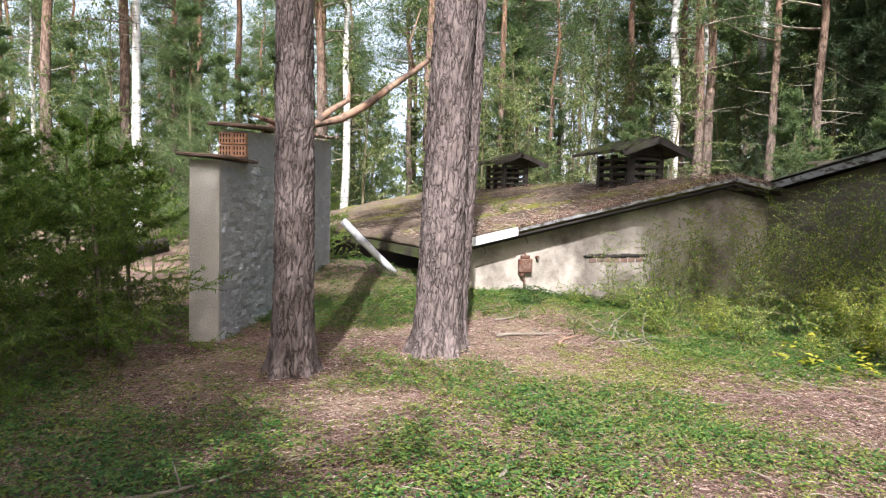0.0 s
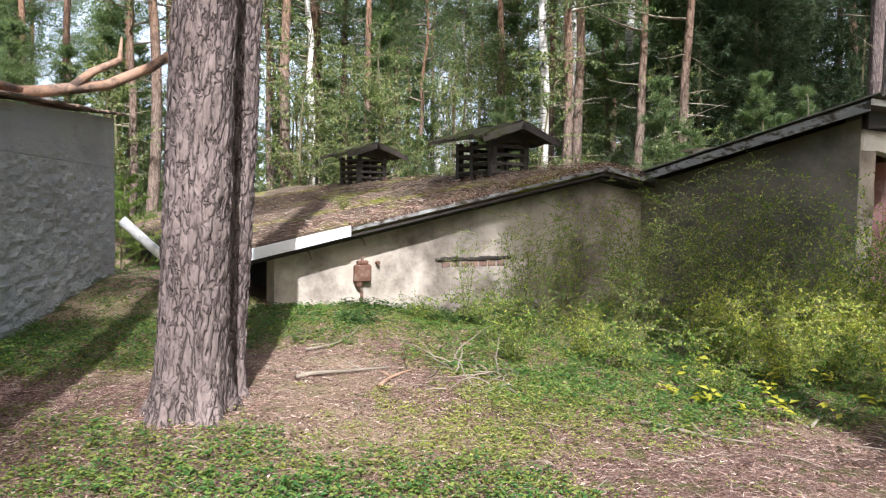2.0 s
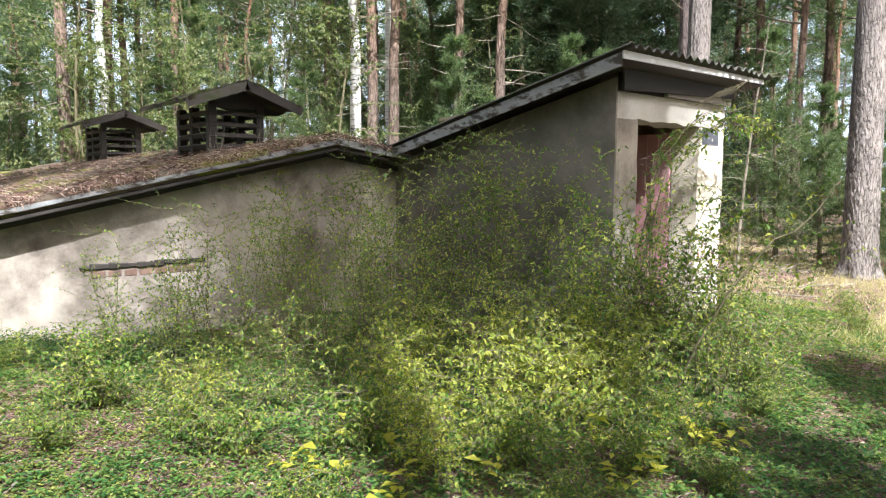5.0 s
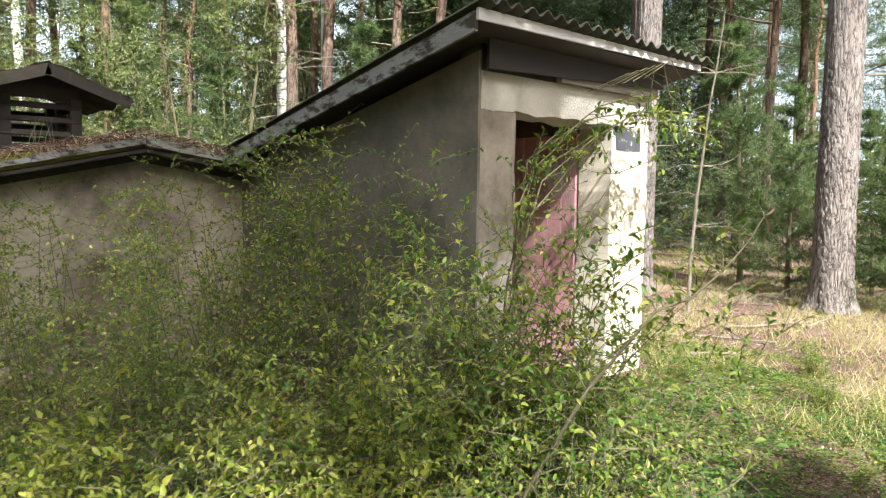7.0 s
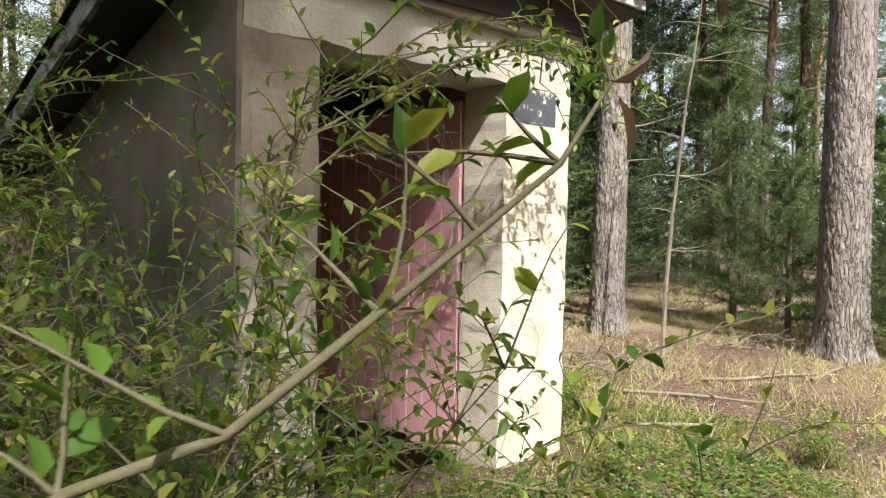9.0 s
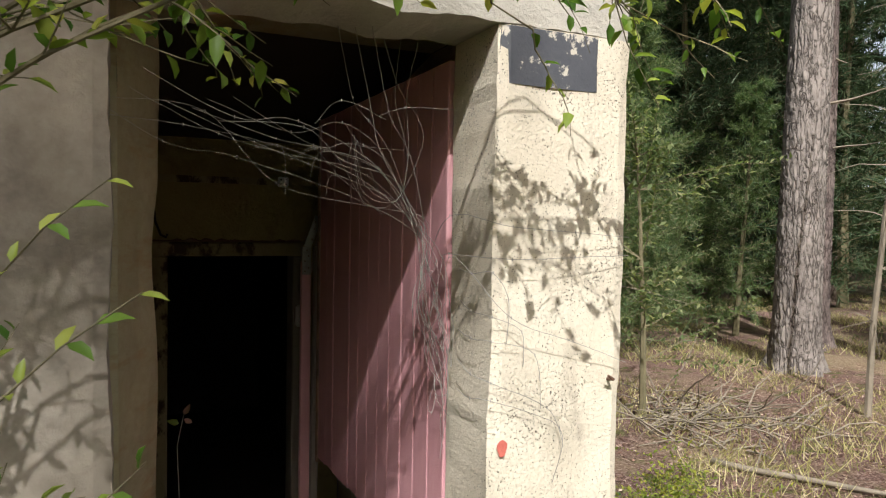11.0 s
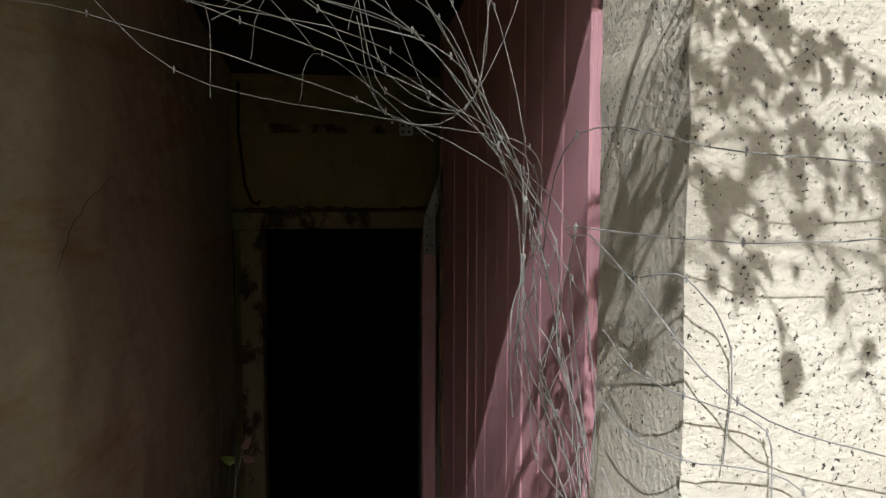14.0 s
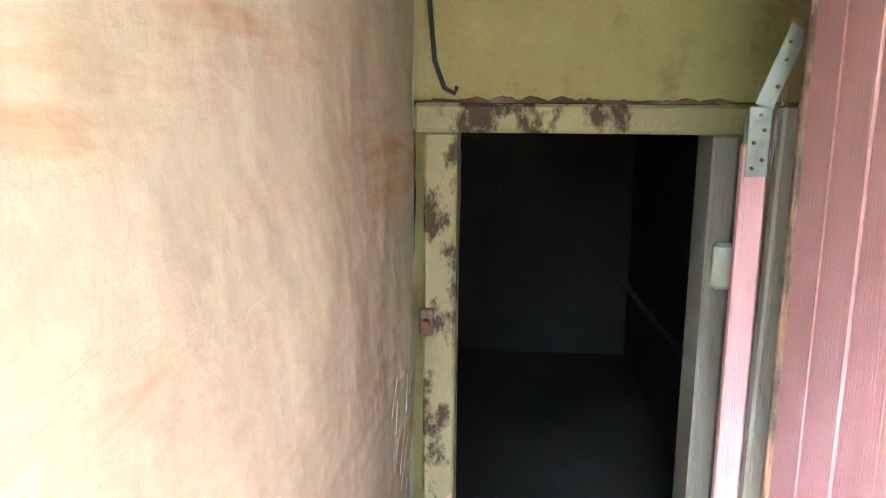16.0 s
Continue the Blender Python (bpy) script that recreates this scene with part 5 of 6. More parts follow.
# unseen wood added behind the walker, beyond the sunny gap, to dim sky light
rear = sector(105, 27, 50, 95, 325, 2.2, 0.85, 1.1)
for k, (x, y, s) in enumerate(rear):
    stand(copy_thing((pine_a, pine_b, pine_c, shade_pine)[k % 4], Matrix.Identity(4)), x, y, s)
for k, (x, y, s) in enumerate(sector(70, 21, 34, 95, 325, 1.8, 1.0, 1.9)):
    stand(copy_thing((yp_a, sap_a, yp_b)[k % 3], Matrix.Identity(4)), x, y, s)


def far_woods():
    """The closed wall of the wood at a distance."""
    P, D, U, L, W = [], [], [], [], []
    for _ in range(9000):
        r, h = rnd(72, 105), radians(rnd(-60, 120))
        z = rnd(0, 1) ** 1.7 * 10
        P.append((5 + r * math.sin(h), 4 + r * math.cos(h), z))
        D.append(rdir())
        U.append(rdir())
        s = rnd(0.8, 1.9)
        L.append(s)
        W.append(s * 0.55)
    ob = new("far_woods", leaves_mesh("far_woods", P, D, U, L, W, M["leaf_far"]))
    tagged(ob, "hazy green wall of distant woodland", "woods", kind="stuff")


far_woods()
glow_shell = Shape()
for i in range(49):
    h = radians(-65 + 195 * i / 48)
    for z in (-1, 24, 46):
        glow_shell.v.append((5 + 118 * math.sin(h), 4 + 118 * math.cos(h), z))
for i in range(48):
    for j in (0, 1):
        glow_shell.f.append((3 * i + j, 3 * i + 3 + j, 3 * i + 4 + j, 3 * i + 1 + j))
solo("backdrop", glow_shell, M["haze"], "glowing white shell that stands in for bright sky beyond the wood", "sky", kind="structure")

# ---------------------------------------------------------------- young firs by the wing wall
fir = make_young_conifer("bushy bright green young fir beside the wing wall", 2.2, 1.05, "needle_light", "young_fir", 24, 0.055, 0.012, 0.02, "young firs by the wing wall")
scatter(fir, [(-1.15, 7.3, 1.0), (-0.95, 8.1, 0.9), (-2.1, 8.0, 1.05), (-2.9, 5.9, 0.8), (-1.75, 5.9, 0.62), (-1.9, 6.6, 0.92), (-2.6, 7.6, 1.1), (-1.5, 8.5, 0.95), (-3.3, 6.6, 0.95), (-4.2, 7.6, 1.15), (-3.4, 8.9, 1.1), (-2.2, 9.8, 0.9), (-5.0, 9.0, 1.1), (2.2, 14.2, 0.75), (1.2, 15.2, 0.9), (-0.8, 12.5, 0.8)])

# ---------------------------------------------------------------- shrubs before the gable and the side wall
random.seed(23)
sh_low = make_shrub("low dense shrub with small yellow-green leaves", 0.75, 0.6, 10, 16, 0.040, 0.024)
sh_mid = make_shrub("leafy shrub with thin arching stems", 1.30, 0.8, 8, 13, 0.042, 0.034)
sh_tall = make_shrub("tall thin shrub reaching up to the roof", 2.1, 0.85, 6, 17, 0.038, 0.036)
sh_gold = make_shrub("shrub with yellowing leaves, tinted lighter for sun", 0.95, 0.65, 9, 17, 0.044, 0.024, material="leaf_gold")
scatter(sh_tall, [(8.35, 7.35, 1.0), (8.25, 8.2, 0.95), (8.0, 9.0, 0.85), (7.2, 9.2, 0.80), (8.3, 6.5, 0.95), (6.4, 9.2, 0.72), (7.75, 8.5, 0.8), (8.45, 5.75, 0.92), (8.72, 6.1, 0.95), (6.9, 7.8, 0.75), (7.5, 7.2, 0.8), (5.6, 9.3, 0.60), (6.0, 9.0, 0.68), (6.8, 9.4, 0.80), (7.6, 9.5, 0.90), (8.4, 8.9, 1.0), (8.42, 8.0, 1.05), (8.40, 7.1, 1.05), (8.0, 7.9, 0.95), (7.4, 8.0, 0.85)])
scatter(sh_mid, [(7.9, 7.6, 0.85), (7.2, 8.4, 0.8), (6.5, 8.3, 0.75), (8.0, 6.6, 0.85), (7.3, 6.8, 0.8), (5.9, 8.8, 0.75), (6.7, 7.4, 0.8), (7.9, 5.7, 0.85), (7.2, 5.9, 0.75), (8.3, 5.1, 0.85), (5.6, 7.8, 0.65), (6.0, 6.9, 0.7), (8.9, 5.2, 0.7), (9.0, 6.05, 1.1), (9.05, 5.72, 1.0), (8.6, 5.5, 1.05), (8.75, 5.80, 1.1), (8.5, 6.6, 1.0), (8.2, 6.1, 1.0), (8.55, 5.05, 0.95)])
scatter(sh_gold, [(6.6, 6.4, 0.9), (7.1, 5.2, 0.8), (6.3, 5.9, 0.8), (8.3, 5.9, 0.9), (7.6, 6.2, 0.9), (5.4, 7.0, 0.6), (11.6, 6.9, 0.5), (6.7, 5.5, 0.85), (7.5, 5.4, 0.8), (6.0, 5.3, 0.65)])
scatter(sh_low, [(5.0, 7.6, 0.8), (5.4, 6.4, 0.75), (5.9, 5.9, 0.8), (6.4, 5.2, 0.75), (6.9, 4.75, 0.65), (5.2, 8.6, 0.7), (7.6, 4.95, 0.65), (4.7, 8.8, 0.5), (6.1, 4.6, 0.5), (8.3, 4.75, 0.45), (5.3, 5.4, 0.5), (4.6, 7.0, 0.5), (9.5, 5.95, 0.6), (9.9, 6.15, 0.45), (10.9, 6.1, 0.4), (12.2, 5.6, 0.5), (11.3, 5.2, 0.4), (7.0, 4.3, 0.40), (9.3, 5.5, 0.55), (8.8, 4.95, 0.5)])


def hanging_shrub():
    """Arching sprays that hang over the door and throw leaf shadows on the pillar."""
    ob = thing("arching_shrub", "tall shrub arching leafy sprays over the doorway", "shrub", (0, 0, 0))
    sp = Sprays()
    roots = ((8.95, 6.30), (8.80, 6.05), (9.02, 6.42), (8.86, 6.20), (8.92, 5.90), (9.05, 6.15))
    for k, (ex, ey, ez, hang) in enumerate(((10.60, 6.05, 2.10, 0.10), (10.88, 6.10, 2.02, 0.16), (10.40, 6.05, 2.12, 0.10), (11.0, 5.98, 2.16, 0.20), (10.72, 5.86, 2.04, 0.14), (9.80, 6.32, 1.92, 0.2))):
        wood = Shape()
        base = Vector((*roots[k], 0.05))
        mid = Vector((9.00 + 0.04 * (k * 5 % 6), 6.0 + 0.05 * (k * 4 % 6), 1.45 + 0.07 * (k * 5 % 6)))
        pts = [base]
        end = Vector((ex, ey, ez))
        for i in range(1, 6):
            f = i / 5
            pts.append(base.lerp(mid, f) + Vector((0.10 * math.sin(f * 3.1 + k), 0.06 * math.sin(f * 2.5 + 2 * k), 0)) * (1 - f) + rdir() * 0.012)
        for i in range(1, 9):
            f = i / 8
            pts.append(mid.lerp(end, f) + Vector((0, 0, 0.28 * math.sin(f * math.pi * 0.8) - hang * f * f)) + rdir() * 0.015)
        wood.tube(pts, [0.0075 - 0.00045 * i for i in range(len(pts))], 5, False)
        for i in range(7, len(pts)):
            for b in range(2):
                d = (pts[i] - pts[i - 1]).normalized() + rdir() * 0.7 + Vector((0, 0, -0.25))
                tw = bent(pts[i], d, rnd(0.10, 0.26), 4, 0.05, 0.2)
                wood.tube(tw, [0.0025, 0.002, 0.002, 0.0015, 0.001], 3, False)
                sp.along(tw, 0.085, 0.052)
        sp.along(pts[3:], 0.09, 0.050)
        for i in (2, 3, 3, 4, 4, 5, 5, 6, 6):
            tw = bent(pts[i], Vector((rnd(-0.6, 0.5), rnd(-1, -0.1), rnd(0, 0.5))), rnd(0.15, 0.3), 4, 0.03, 0.2)
            wood.tube(tw, [0.003, 0.0025, 0.002, 0.0015, 0.001], 3, False)
            sp.along(tw, 0.04, 0.045)
        part("stem", wood, M["stem"], ob)
    for k, (xa, za, xb, zb, far) in enumerate(((10.60, 1.72, 10.78, 1.42, 0.50), (10.66, 1.66, 10.98, 1.20, 0.62), (10.86, 1.80, 11.00, 1.48, 0.55), (10.62, 1.46, 10.74, 1.22, 0.50), (10.70, 1.50, 10.92, 1.05, 0.70), (10.98, 1.74, 10.90, 1.40, 0.60))):
        off = Vector((-0.391 * far, -0.921 * far, 1.036 * far))
        p0, p1 = Vector((xa, YD, za)) + off, Vector((xb, YD, zb)) + off
        tw = [p0.lerp(p1, i / 6) + rdir() * 0.012 for i in range(7)]
        wood = Shape()
        wood.tube([Vector((9.55 + 0.12 * k, 6.02, 2.22 + 0.03 * k)), Vector((9.95 + 0.1 * k, 6.0, 2.38 + 0.03 * k)), p0 + Vector((-0.1, 0.02, 0.05))] + tw, [0.004, 0.0035, 0.003] + [0.0026 - 0.0003 * i for i in range(7)], 4, False)
        part("stem", wood, M["stem"], ob)
        sp.along(tw, 0.036, 0.052)
    tagged(part("foliage", sp.mesh("foliage", M["leaf"], True), M["leaf"], ob), kind="stuff")


hanging_shrub()


def reaching_shrub():
    """One long bough that leans out over the path, with a few large leaves."""
    ob = thing("leaning_shrub", "long brown shrub bough leaning out with a few leaves", "shrub", (0, 0, 0), "shrubs before the entrance")
    line = [Vector(p) for p in ((7.80, 5.15, -0.03), (7.88, 4.98, 0.50), (7.98, 4.80, 0.90), (8.119, 4.624, 1.192), (8.21, 4.546, 1.238), (8.30, 4.49, 1.325), (8.384, 4.475, 1.385), (8.477, 4.470, 1.446), (8.52, 4.45, 1.52))]
    wood = Shape()
    wood.tube(line, [0.008, 0.0075, 0.0065, 0.005, 0.0046, 0.004, 0.0034, 0.0028, 0.002], 7, False)
    sp = Sprays()
    for i in (2, 3, 3, 4, 5, 5, 6, 7, 7, 8):
        tw = bent(line[i], Vector((rnd(-0.6, 0.4), rnd(-0.1, 0.8), rnd(0.1, 0.7))), rnd(0.08, 0.20), 4, 0.03, 0.2)
        wood.tube(tw, [0.003, 0.0025, 0.002, 0.0015, 0.001], 4, False)
        sp.along(tw, 0.05, 0.044)
    part("stem", wood, M["stem"], ob, "", True)
    tagged(part("foliage", sp.mesh("foliage", M["leaf"], True), M["leaf"], ob), kind="stuff")
    tip = line[-1]
    part("brown_leaf", leaves_mesh("brown_leaf", [tip, tip + Vector((0.01, 0, -0.01))], [(0.2, -0.2, 0.2), (0.3, -0.1, -0.8)], [(0.6, -0.7, 0.2), (0.6, -0.7, 0.1)], [0.05, 0.06], [0.03, 0.032], M["dry"], True), M["dry"], ob, "withered brown leaves")


reaching_shrub()


def dry_vines():
    """Dead bindweed strung across the top of the door opening and down the pillar."""
    ob = thing("dry_vine", "tangle of pale dry vine stems hanging in the doorway", "vine")
    def strand(pts, r):
        fine = []
        line = [pts[0]] + pts + [pts[-1]]
        for a, b, c, d in zip(line, line[1:], line[2:], line[3:]):
            for i in range(6):
                t = i / 6
                fine.append(0.5 * (2 * b + (c - a) * t + (2 * a - 5 * b + 4 * c - d) * t * t + (3 * b - a - 3 * c + d) * t ** 3) + rdir() * 0.0012)
        fine.append(pts[-1])
        s = Shape()
        s.tube(fine, [r * rnd(0.85, 1.1) for _ in fine], 5, False)
        for p in pts[1:-1]:
            s.tube([p + Vector((0, 0, 0.006)), p + Vector((0.001, 0, 0.002)), p - Vector((0, 0, 0.005))], [r, r * rnd(1.6, 2.6), r], 6)
        part("stem", s, M["vine"], ob)

    knots = []
    for k in range(13):
        # hung from above, bowed like a hammock, gathered at the door edge and trailing down
        x0, deep = 9.72 + 0.048 * k + rnd(-0.03, 0.03), 1.61 + 0.07 * math.sin(k * 2.1) + 0.010 * k
        xe, ze = 10.43 + rnd(-0.03, 0.04), 1.49 + rnd(-0.04, 0.05)
        yy = 6.76 + rnd(-0.05, 0.05)
        start = [Vector((x0 - 0.30, yy, 1.84 + rnd(-0.08, 0.10))), Vector((x0 - 0.06, yy, 1.76 + rnd(-0.05, 0.08)))] if k < 10 else [Vector((x0 - 0.05, yy, 2.12)), Vector((x0, yy, 1.90))]
        pts = start + [ Vector((x0 + 0.35 * (xe - x0) * rnd(0.5, 1.0), yy + 0.02, deep + 0.06 + rnd(-0.02, 0.04))), Vector((x0 + 0.68 * (xe - x0), yy + 0.04, deep - 0.01 + rnd(-0.03, 0.03))), Vector((xe, 6.82 + rnd(-0.04, 0.04), ze))]
        p = pts[-1].copy()
        for i in range(3 + k % 4):
            p = Vector((max(10.445, min(10.55, p.x + rnd(-0.06, 0.085))), min(6.90, p.y + rnd(-0.04, 0.04)), p.z - rnd(0.06, 0.17)))
            pts.append(p)
            knots.append(p)
        strand(pts, rnd(0.0007, 0.0011))
    for k in range(3):
        top = Vector((10.30 + 0.06 * k, 6.80, 2.1))
        loop = Vector((10.40 + rnd(-0.03, 0.06), 6.80, 1.76 + rnd(-0.08, 0.08)))
        strand([top, top.lerp(loop, 0.5) + Vector((rnd(-0.04, 0.02), 0, 0)), loop, Vector((10.36, 6.82, 1.58)), Vector((10.24, 6.80, 1.57 + 0.03 * k)), Vector((10.20, 6.78, 1.70 + 0.04 * k))], 0.0008)
    for k in range(14):
        a, b = random.choice(knots), random.choice(knots)
        if 0.04 < (a - b).length < 0.4:
            strand([a, a.lerp(b, 0.5) + Vector((rnd(-0.02, 0.02), rnd(-0.03, 0.01), -rnd(0.02, 0.06))), b], 0.0009)
    for k in range(9):
        p = Vector((rnd(9.8, 10.3), rnd(6.74, 6.84), rnd(1.58, 1.85)))
        strand([p, p + Vector((rnd(0.03, 0.15), rnd(-0.03, 0.03), rnd(-0.06, 0.09))), p + Vector((rnd(0.1, 0.26), rnd(-0.03, 0.03), rnd(-0.14, 0.06)))], 0.0007)
    for n_, (z0, z1, z2) in enumerate(((1.53, 1.50, 1.47), (1.41, 1.40, 1.41), (1.40, 1.22, 1.05))):
        strand([knots[n_ * 3], Vector((10.48, 6.66, z0)), Vector((10.62, 6.50, z1)), Vector((10.85, 6.50, (z1 + z2) / 2)), Vector((11.08, 6.52, z2))], 0.0010)
    for k in range(5):
        p = Vector((10.545, 6.72, 1.36 - 0.10 * k))
        m_ = Vector((10.57, 6.53, p.z - rnd(0.0, 0.05)))
        e = Vector((10.63 + 0.05 * k, 6.535, m_.z - rnd(0.05, 0.12)))
        strand([p, p.lerp(m_, 0.5) + Vector((-0.012, 0, -0.01)), m_, e, e + Vector((rnd(-0.03, 0.08), -0.004, -rnd(0.1, 0.2)))], 0.0010)



dry_vines()
sprig = thing("withered_sprig", "thin sprig with one green and one brown leaf inside the door", "plant", (9.79, 8.25, 0.15))
s_ = Shape()
s_.tube([(0, 0, FLOOR - 0.15), (0.01, 0, -0.2), (-0.01, 0, 0.25), (0.02, 0, 0.40)], [0.004, 0.003, 0.0025, 0.002], 5)
part("stem", s_, M["vine"], sprig)
part("green_leaf", leaves_mesh("green_leaf", [(0.0, 0, 0.36)], [(-0.6, 0, 0.2)], [(0, -1, 0.3)], [0.06], [0.035], M["leaf"], True), M["leaf"], sprig)
part("brown_leaf", leaves_mesh("brown_leaf", [(0.02, 0, 0.40), (0.02, 0, 0.38)], [(0.3, 0, 0.5), (0.5, 0.1, -0.3)], [(0, -1, 0), (0, -1, 0.2)], [0.06, 0.05], [0.03, 0.03], M["dry"], True), M["dry"], sprig)

# ---------------------------------------------------------------- torn limb lying over the wing wall
limb = thing("torn_limb", "broken orange pine limb resting over the wing wall", "branch")
s_ = Shape()
s_.tube([(0.55, 9.82, 2.36), (1.05, 10.05, 2.46), (1.65, 10.3, 2.62), (2.1, 10.45, 2.88), (2.47, 10.6, 3.18), (2.85, 10.75, 3.45), (3.2, 10.9, 3.72)], [0.06, 0.062, 0.06, 0.055, 0.05, 0.045, 0.035], 9)
part("stem", s_, M["orange_bark"], limb, "", True)
for line, radii in (([(1.3, 10.15, 2.53), (1.5, 10.2, 2.72), (1.78, 10.3, 2.9), (1.8, 10.35, 3.15)], [0.05, 0.045, 0.035, 0.01]),
                    ([(0.9, 9.98, 2.43), (0.6, 9.7, 2.47), (0.35, 9.4, 2.50)], [0.045, 0.035, 0.01]),
                    ([(3.15, 10.88, 3.68), (3.5, 10.7, 4.1), (3.55, 10.6, 4.6), (3.4, 10.5, 5.2)], [0.028, 0.022, 0.015, 0.006]),
                    ([(2.9, 10.77, 3.5), (2.8, 10.7, 3.9), (2.95, 10.65, 4.4)], [0.02, 0.014, 0.005])):
    s_ = Shape()
    s_.tube(line, radii, 7)
    part("side_branch", s_, M["orange_bark"], limb, "", True)

# ---------------------------------------------------------------- forest floor: sticks, litter, low plants
random.seed(5)
np.random.seed(5)


def stick(x, y, turn, length, r, label, pale=True):
    s = Shape()
    p = Vector((0, 0, 0))
    d = Vector((1, 0, 0))
    pts = []
    for i in range(8):
        wx, wy = x + p.x * math.cos(turn) - p.y * math.sin(turn), y + p.x * math.sin(turn) + p.y * math.cos(turn)
        pts.append(Vector((wx, wy, gz(wx, wy) + r * 0.8 + 0.01)))
        d = (d + Vector((0, rnd(-0.22, 0.22), 0))).normalized()
        p = p + d * length / 7
    s.tube(pts, [r * (1 - 0.09 * i) for i in range(8)], 7)
    i = random.randint(2, 5)
    s.tube([pts[i], pts[i] + Vector((rnd(-0.15, 0.15), rnd(-0.15, 0.15), 0.05)) * (length + 0.3)], [r * 0.5, r * 0.2], 5)
    solo("fallen_branch", s, M["twig"] if pale else M["orange_bark"], label, "branch", "fallen branches on the forest floor", smooth=True)


stick(3.0, 7.9, 0.25, 1.1, 0.013, "long grey fallen stick by the gable wall")
stick(2.6, 7.0, 0.35, 0.8, 0.020, "thick barked fallen branch on needles")
stick(3.1, 6.6, 0.9, 0.5, 0.017, "short reddish branch on the litter", False)
stick(-1.2, 4.0, 0.0, 1.2, 0.016, "thin stick lying in green ground leaves")
stick(1.0, 3.6, 1.0, 0.35, 0.016, "short pale broken stick on moss")
stick(0.7, 8.1, 1.2, 0.5, 0.014, "pale curved twig on the grassy mound")
stick(4.3, 5.2, -0.7, 0.7, 0.014, "thin grey stick on dry needles")
stick(5.2, 4.6, 0.5, 0.6, 0.014, "bowed pale twig before the shrubs")
stick(14.1, 7.4, -0.7, 1.5, 0.020, "pale bare branch lying on dry grass")
stick(14.9, 6.7, 0.1, 1.9, 0.018, "long pale branch lying on dry grass")
stick(12.9, 7.9, -0.9, 1.6, 0.022, "bleached branch sticking out of brushwood")
stick(11.9, 6.6, -0.5, 0.6, 0.02, "small bleached branch near the pillar")
stick(17.2, 8.2, -0.3, 1.4, 0.016, "grey stick on the forest floor")
log = Shape()
log.tube([(-1.75, 9.35, 0.62), (-1.2, 9.15, 0.78), (-0.6, 8.95, 0.92)], [0.085, 0.09, 0.08], 10)
log.tube([(-1.3, 9.2, 0.75), (-1.3, 9.3, 0.0)], [0.05, 0.06], 8)
solo("fallen_log", log, M["twig"], "pale fallen trunk propped among young firs", "log", smooth=True)
stump = Shape()
stump.tube([(2.28, 8.0, 0.0), (2.28, 8.0, 0.12), (2.30, 8.0, 0.2)], [0.13, 0.11, 0.07], 9)
solo("rotten_stump", stump, M["orange_bark"], "low rotten red-brown stump on the mound", "stump")


def brushwood(x, y, r, n, label):
    s = Shape()
    for k in range(n):
        a = rnd(0, 2 * math.pi)
        px, py = x + rnd(-r, r) * 0.7, y + rnd(-r, r) * 0.7
        pts = bent((px, py, gz(px, py) + 0.02), (math.cos(a), math.sin(a), rnd(0.0, 0.8)), rnd(0.4, 1.1) * r, 6, 0.09, 0.3)
        s.tube(pts, [0.008, 0.007, 0.006, 0.005, 0.004, 0.003, 0.002], 4, False)
    solo("brushwood", s, M["twig"], label, "brushwood", kind="stuff")


brushwood(13.6, 8.6, 0.9, 110, "heap of dry grey brushwood under young pines")
brushwood(16.4, 8.1, 0.7, 45, "dry twigs at the foot of a pine")
brushwood(3.9, 6.7, 0.6, 30, "scattered dry twigs on the needles")
for x, y, h, lx in ((15.05, 8.35, 4.2, 0.02), (13.3, 9.5, 3.6, -0.04)):
    ds = thing("dead_sapling", "thin dead grey sapling with bare twigs", "dead tree", None, "dead saplings by the clearing")
    s_, w_ = Shape(), Shape()
    t_ = bent((x, y, gz(x, y) - 0.05), (lx, 0, 1), h, 10, 0, 0.05)
    s_.tube(t_, [0.03 - 0.0024 * i for i in range(11)], 7, False)
    for k in range(26):
        i = random.randint(2, 9)
        w_.tube(bent(t_[i], (rnd(-1, 1), rnd(-1, 1), rnd(-0.4, 0.4)), rnd(0.2, 0.9), 5, 0.04, 0.25), [0.006, 0.005, 0.004, 0.003, 0.002, 0.001], 3, False)
    part("trunk", s_, M["twig"], ds)
    tagged(part("branchwood", w_, M["twig"], ds), kind="stuff")


def green(x, y):
    """How much low green grows at a place of the forest floor."""
    g = 0.08 + 0.65 * noise.noise(Vector((x * 0.55, y * 0.55, 0.3))) + 0.5 * noise.noise(Vector((x * 1.5, y * 1.5, 4.3)))
    g += 0.75 * bell(x, y, -1.8, 3.4, 2.4) + 0.5 * bell(x, y, 1.6, 10.2, 2.2) + 0.55 * bell(x, y, 5.2, 9.2, 1.8) + 0.7 * bell(x, y, 6.6, 6.0, 2.4) + 0.35 * bell(x, y, 1.0, 3.0, 1.1)
    g += 0.55 * bell(x, y, 10.0, 4.6, 1.6) + 0.35 * bell(x, y, 2.2, 4.6, 0.8) + 0.3 * bell(x, y, 3.0, 5.4, 0.5)
    g -= 0.75 * bell(x, y, 2.5, 6.9, 1.1) + 0.45 * bell(x, y, 0.5, 5.2, 0.9) + 0.5 * bell(x, y, 4.2, 4.6, 1.0) + 0.3 * bell(x, y, 5.2, 3.6, 1.0) + 0.35 * bell(x, y, 14.5, 8, 3.5)
    return g


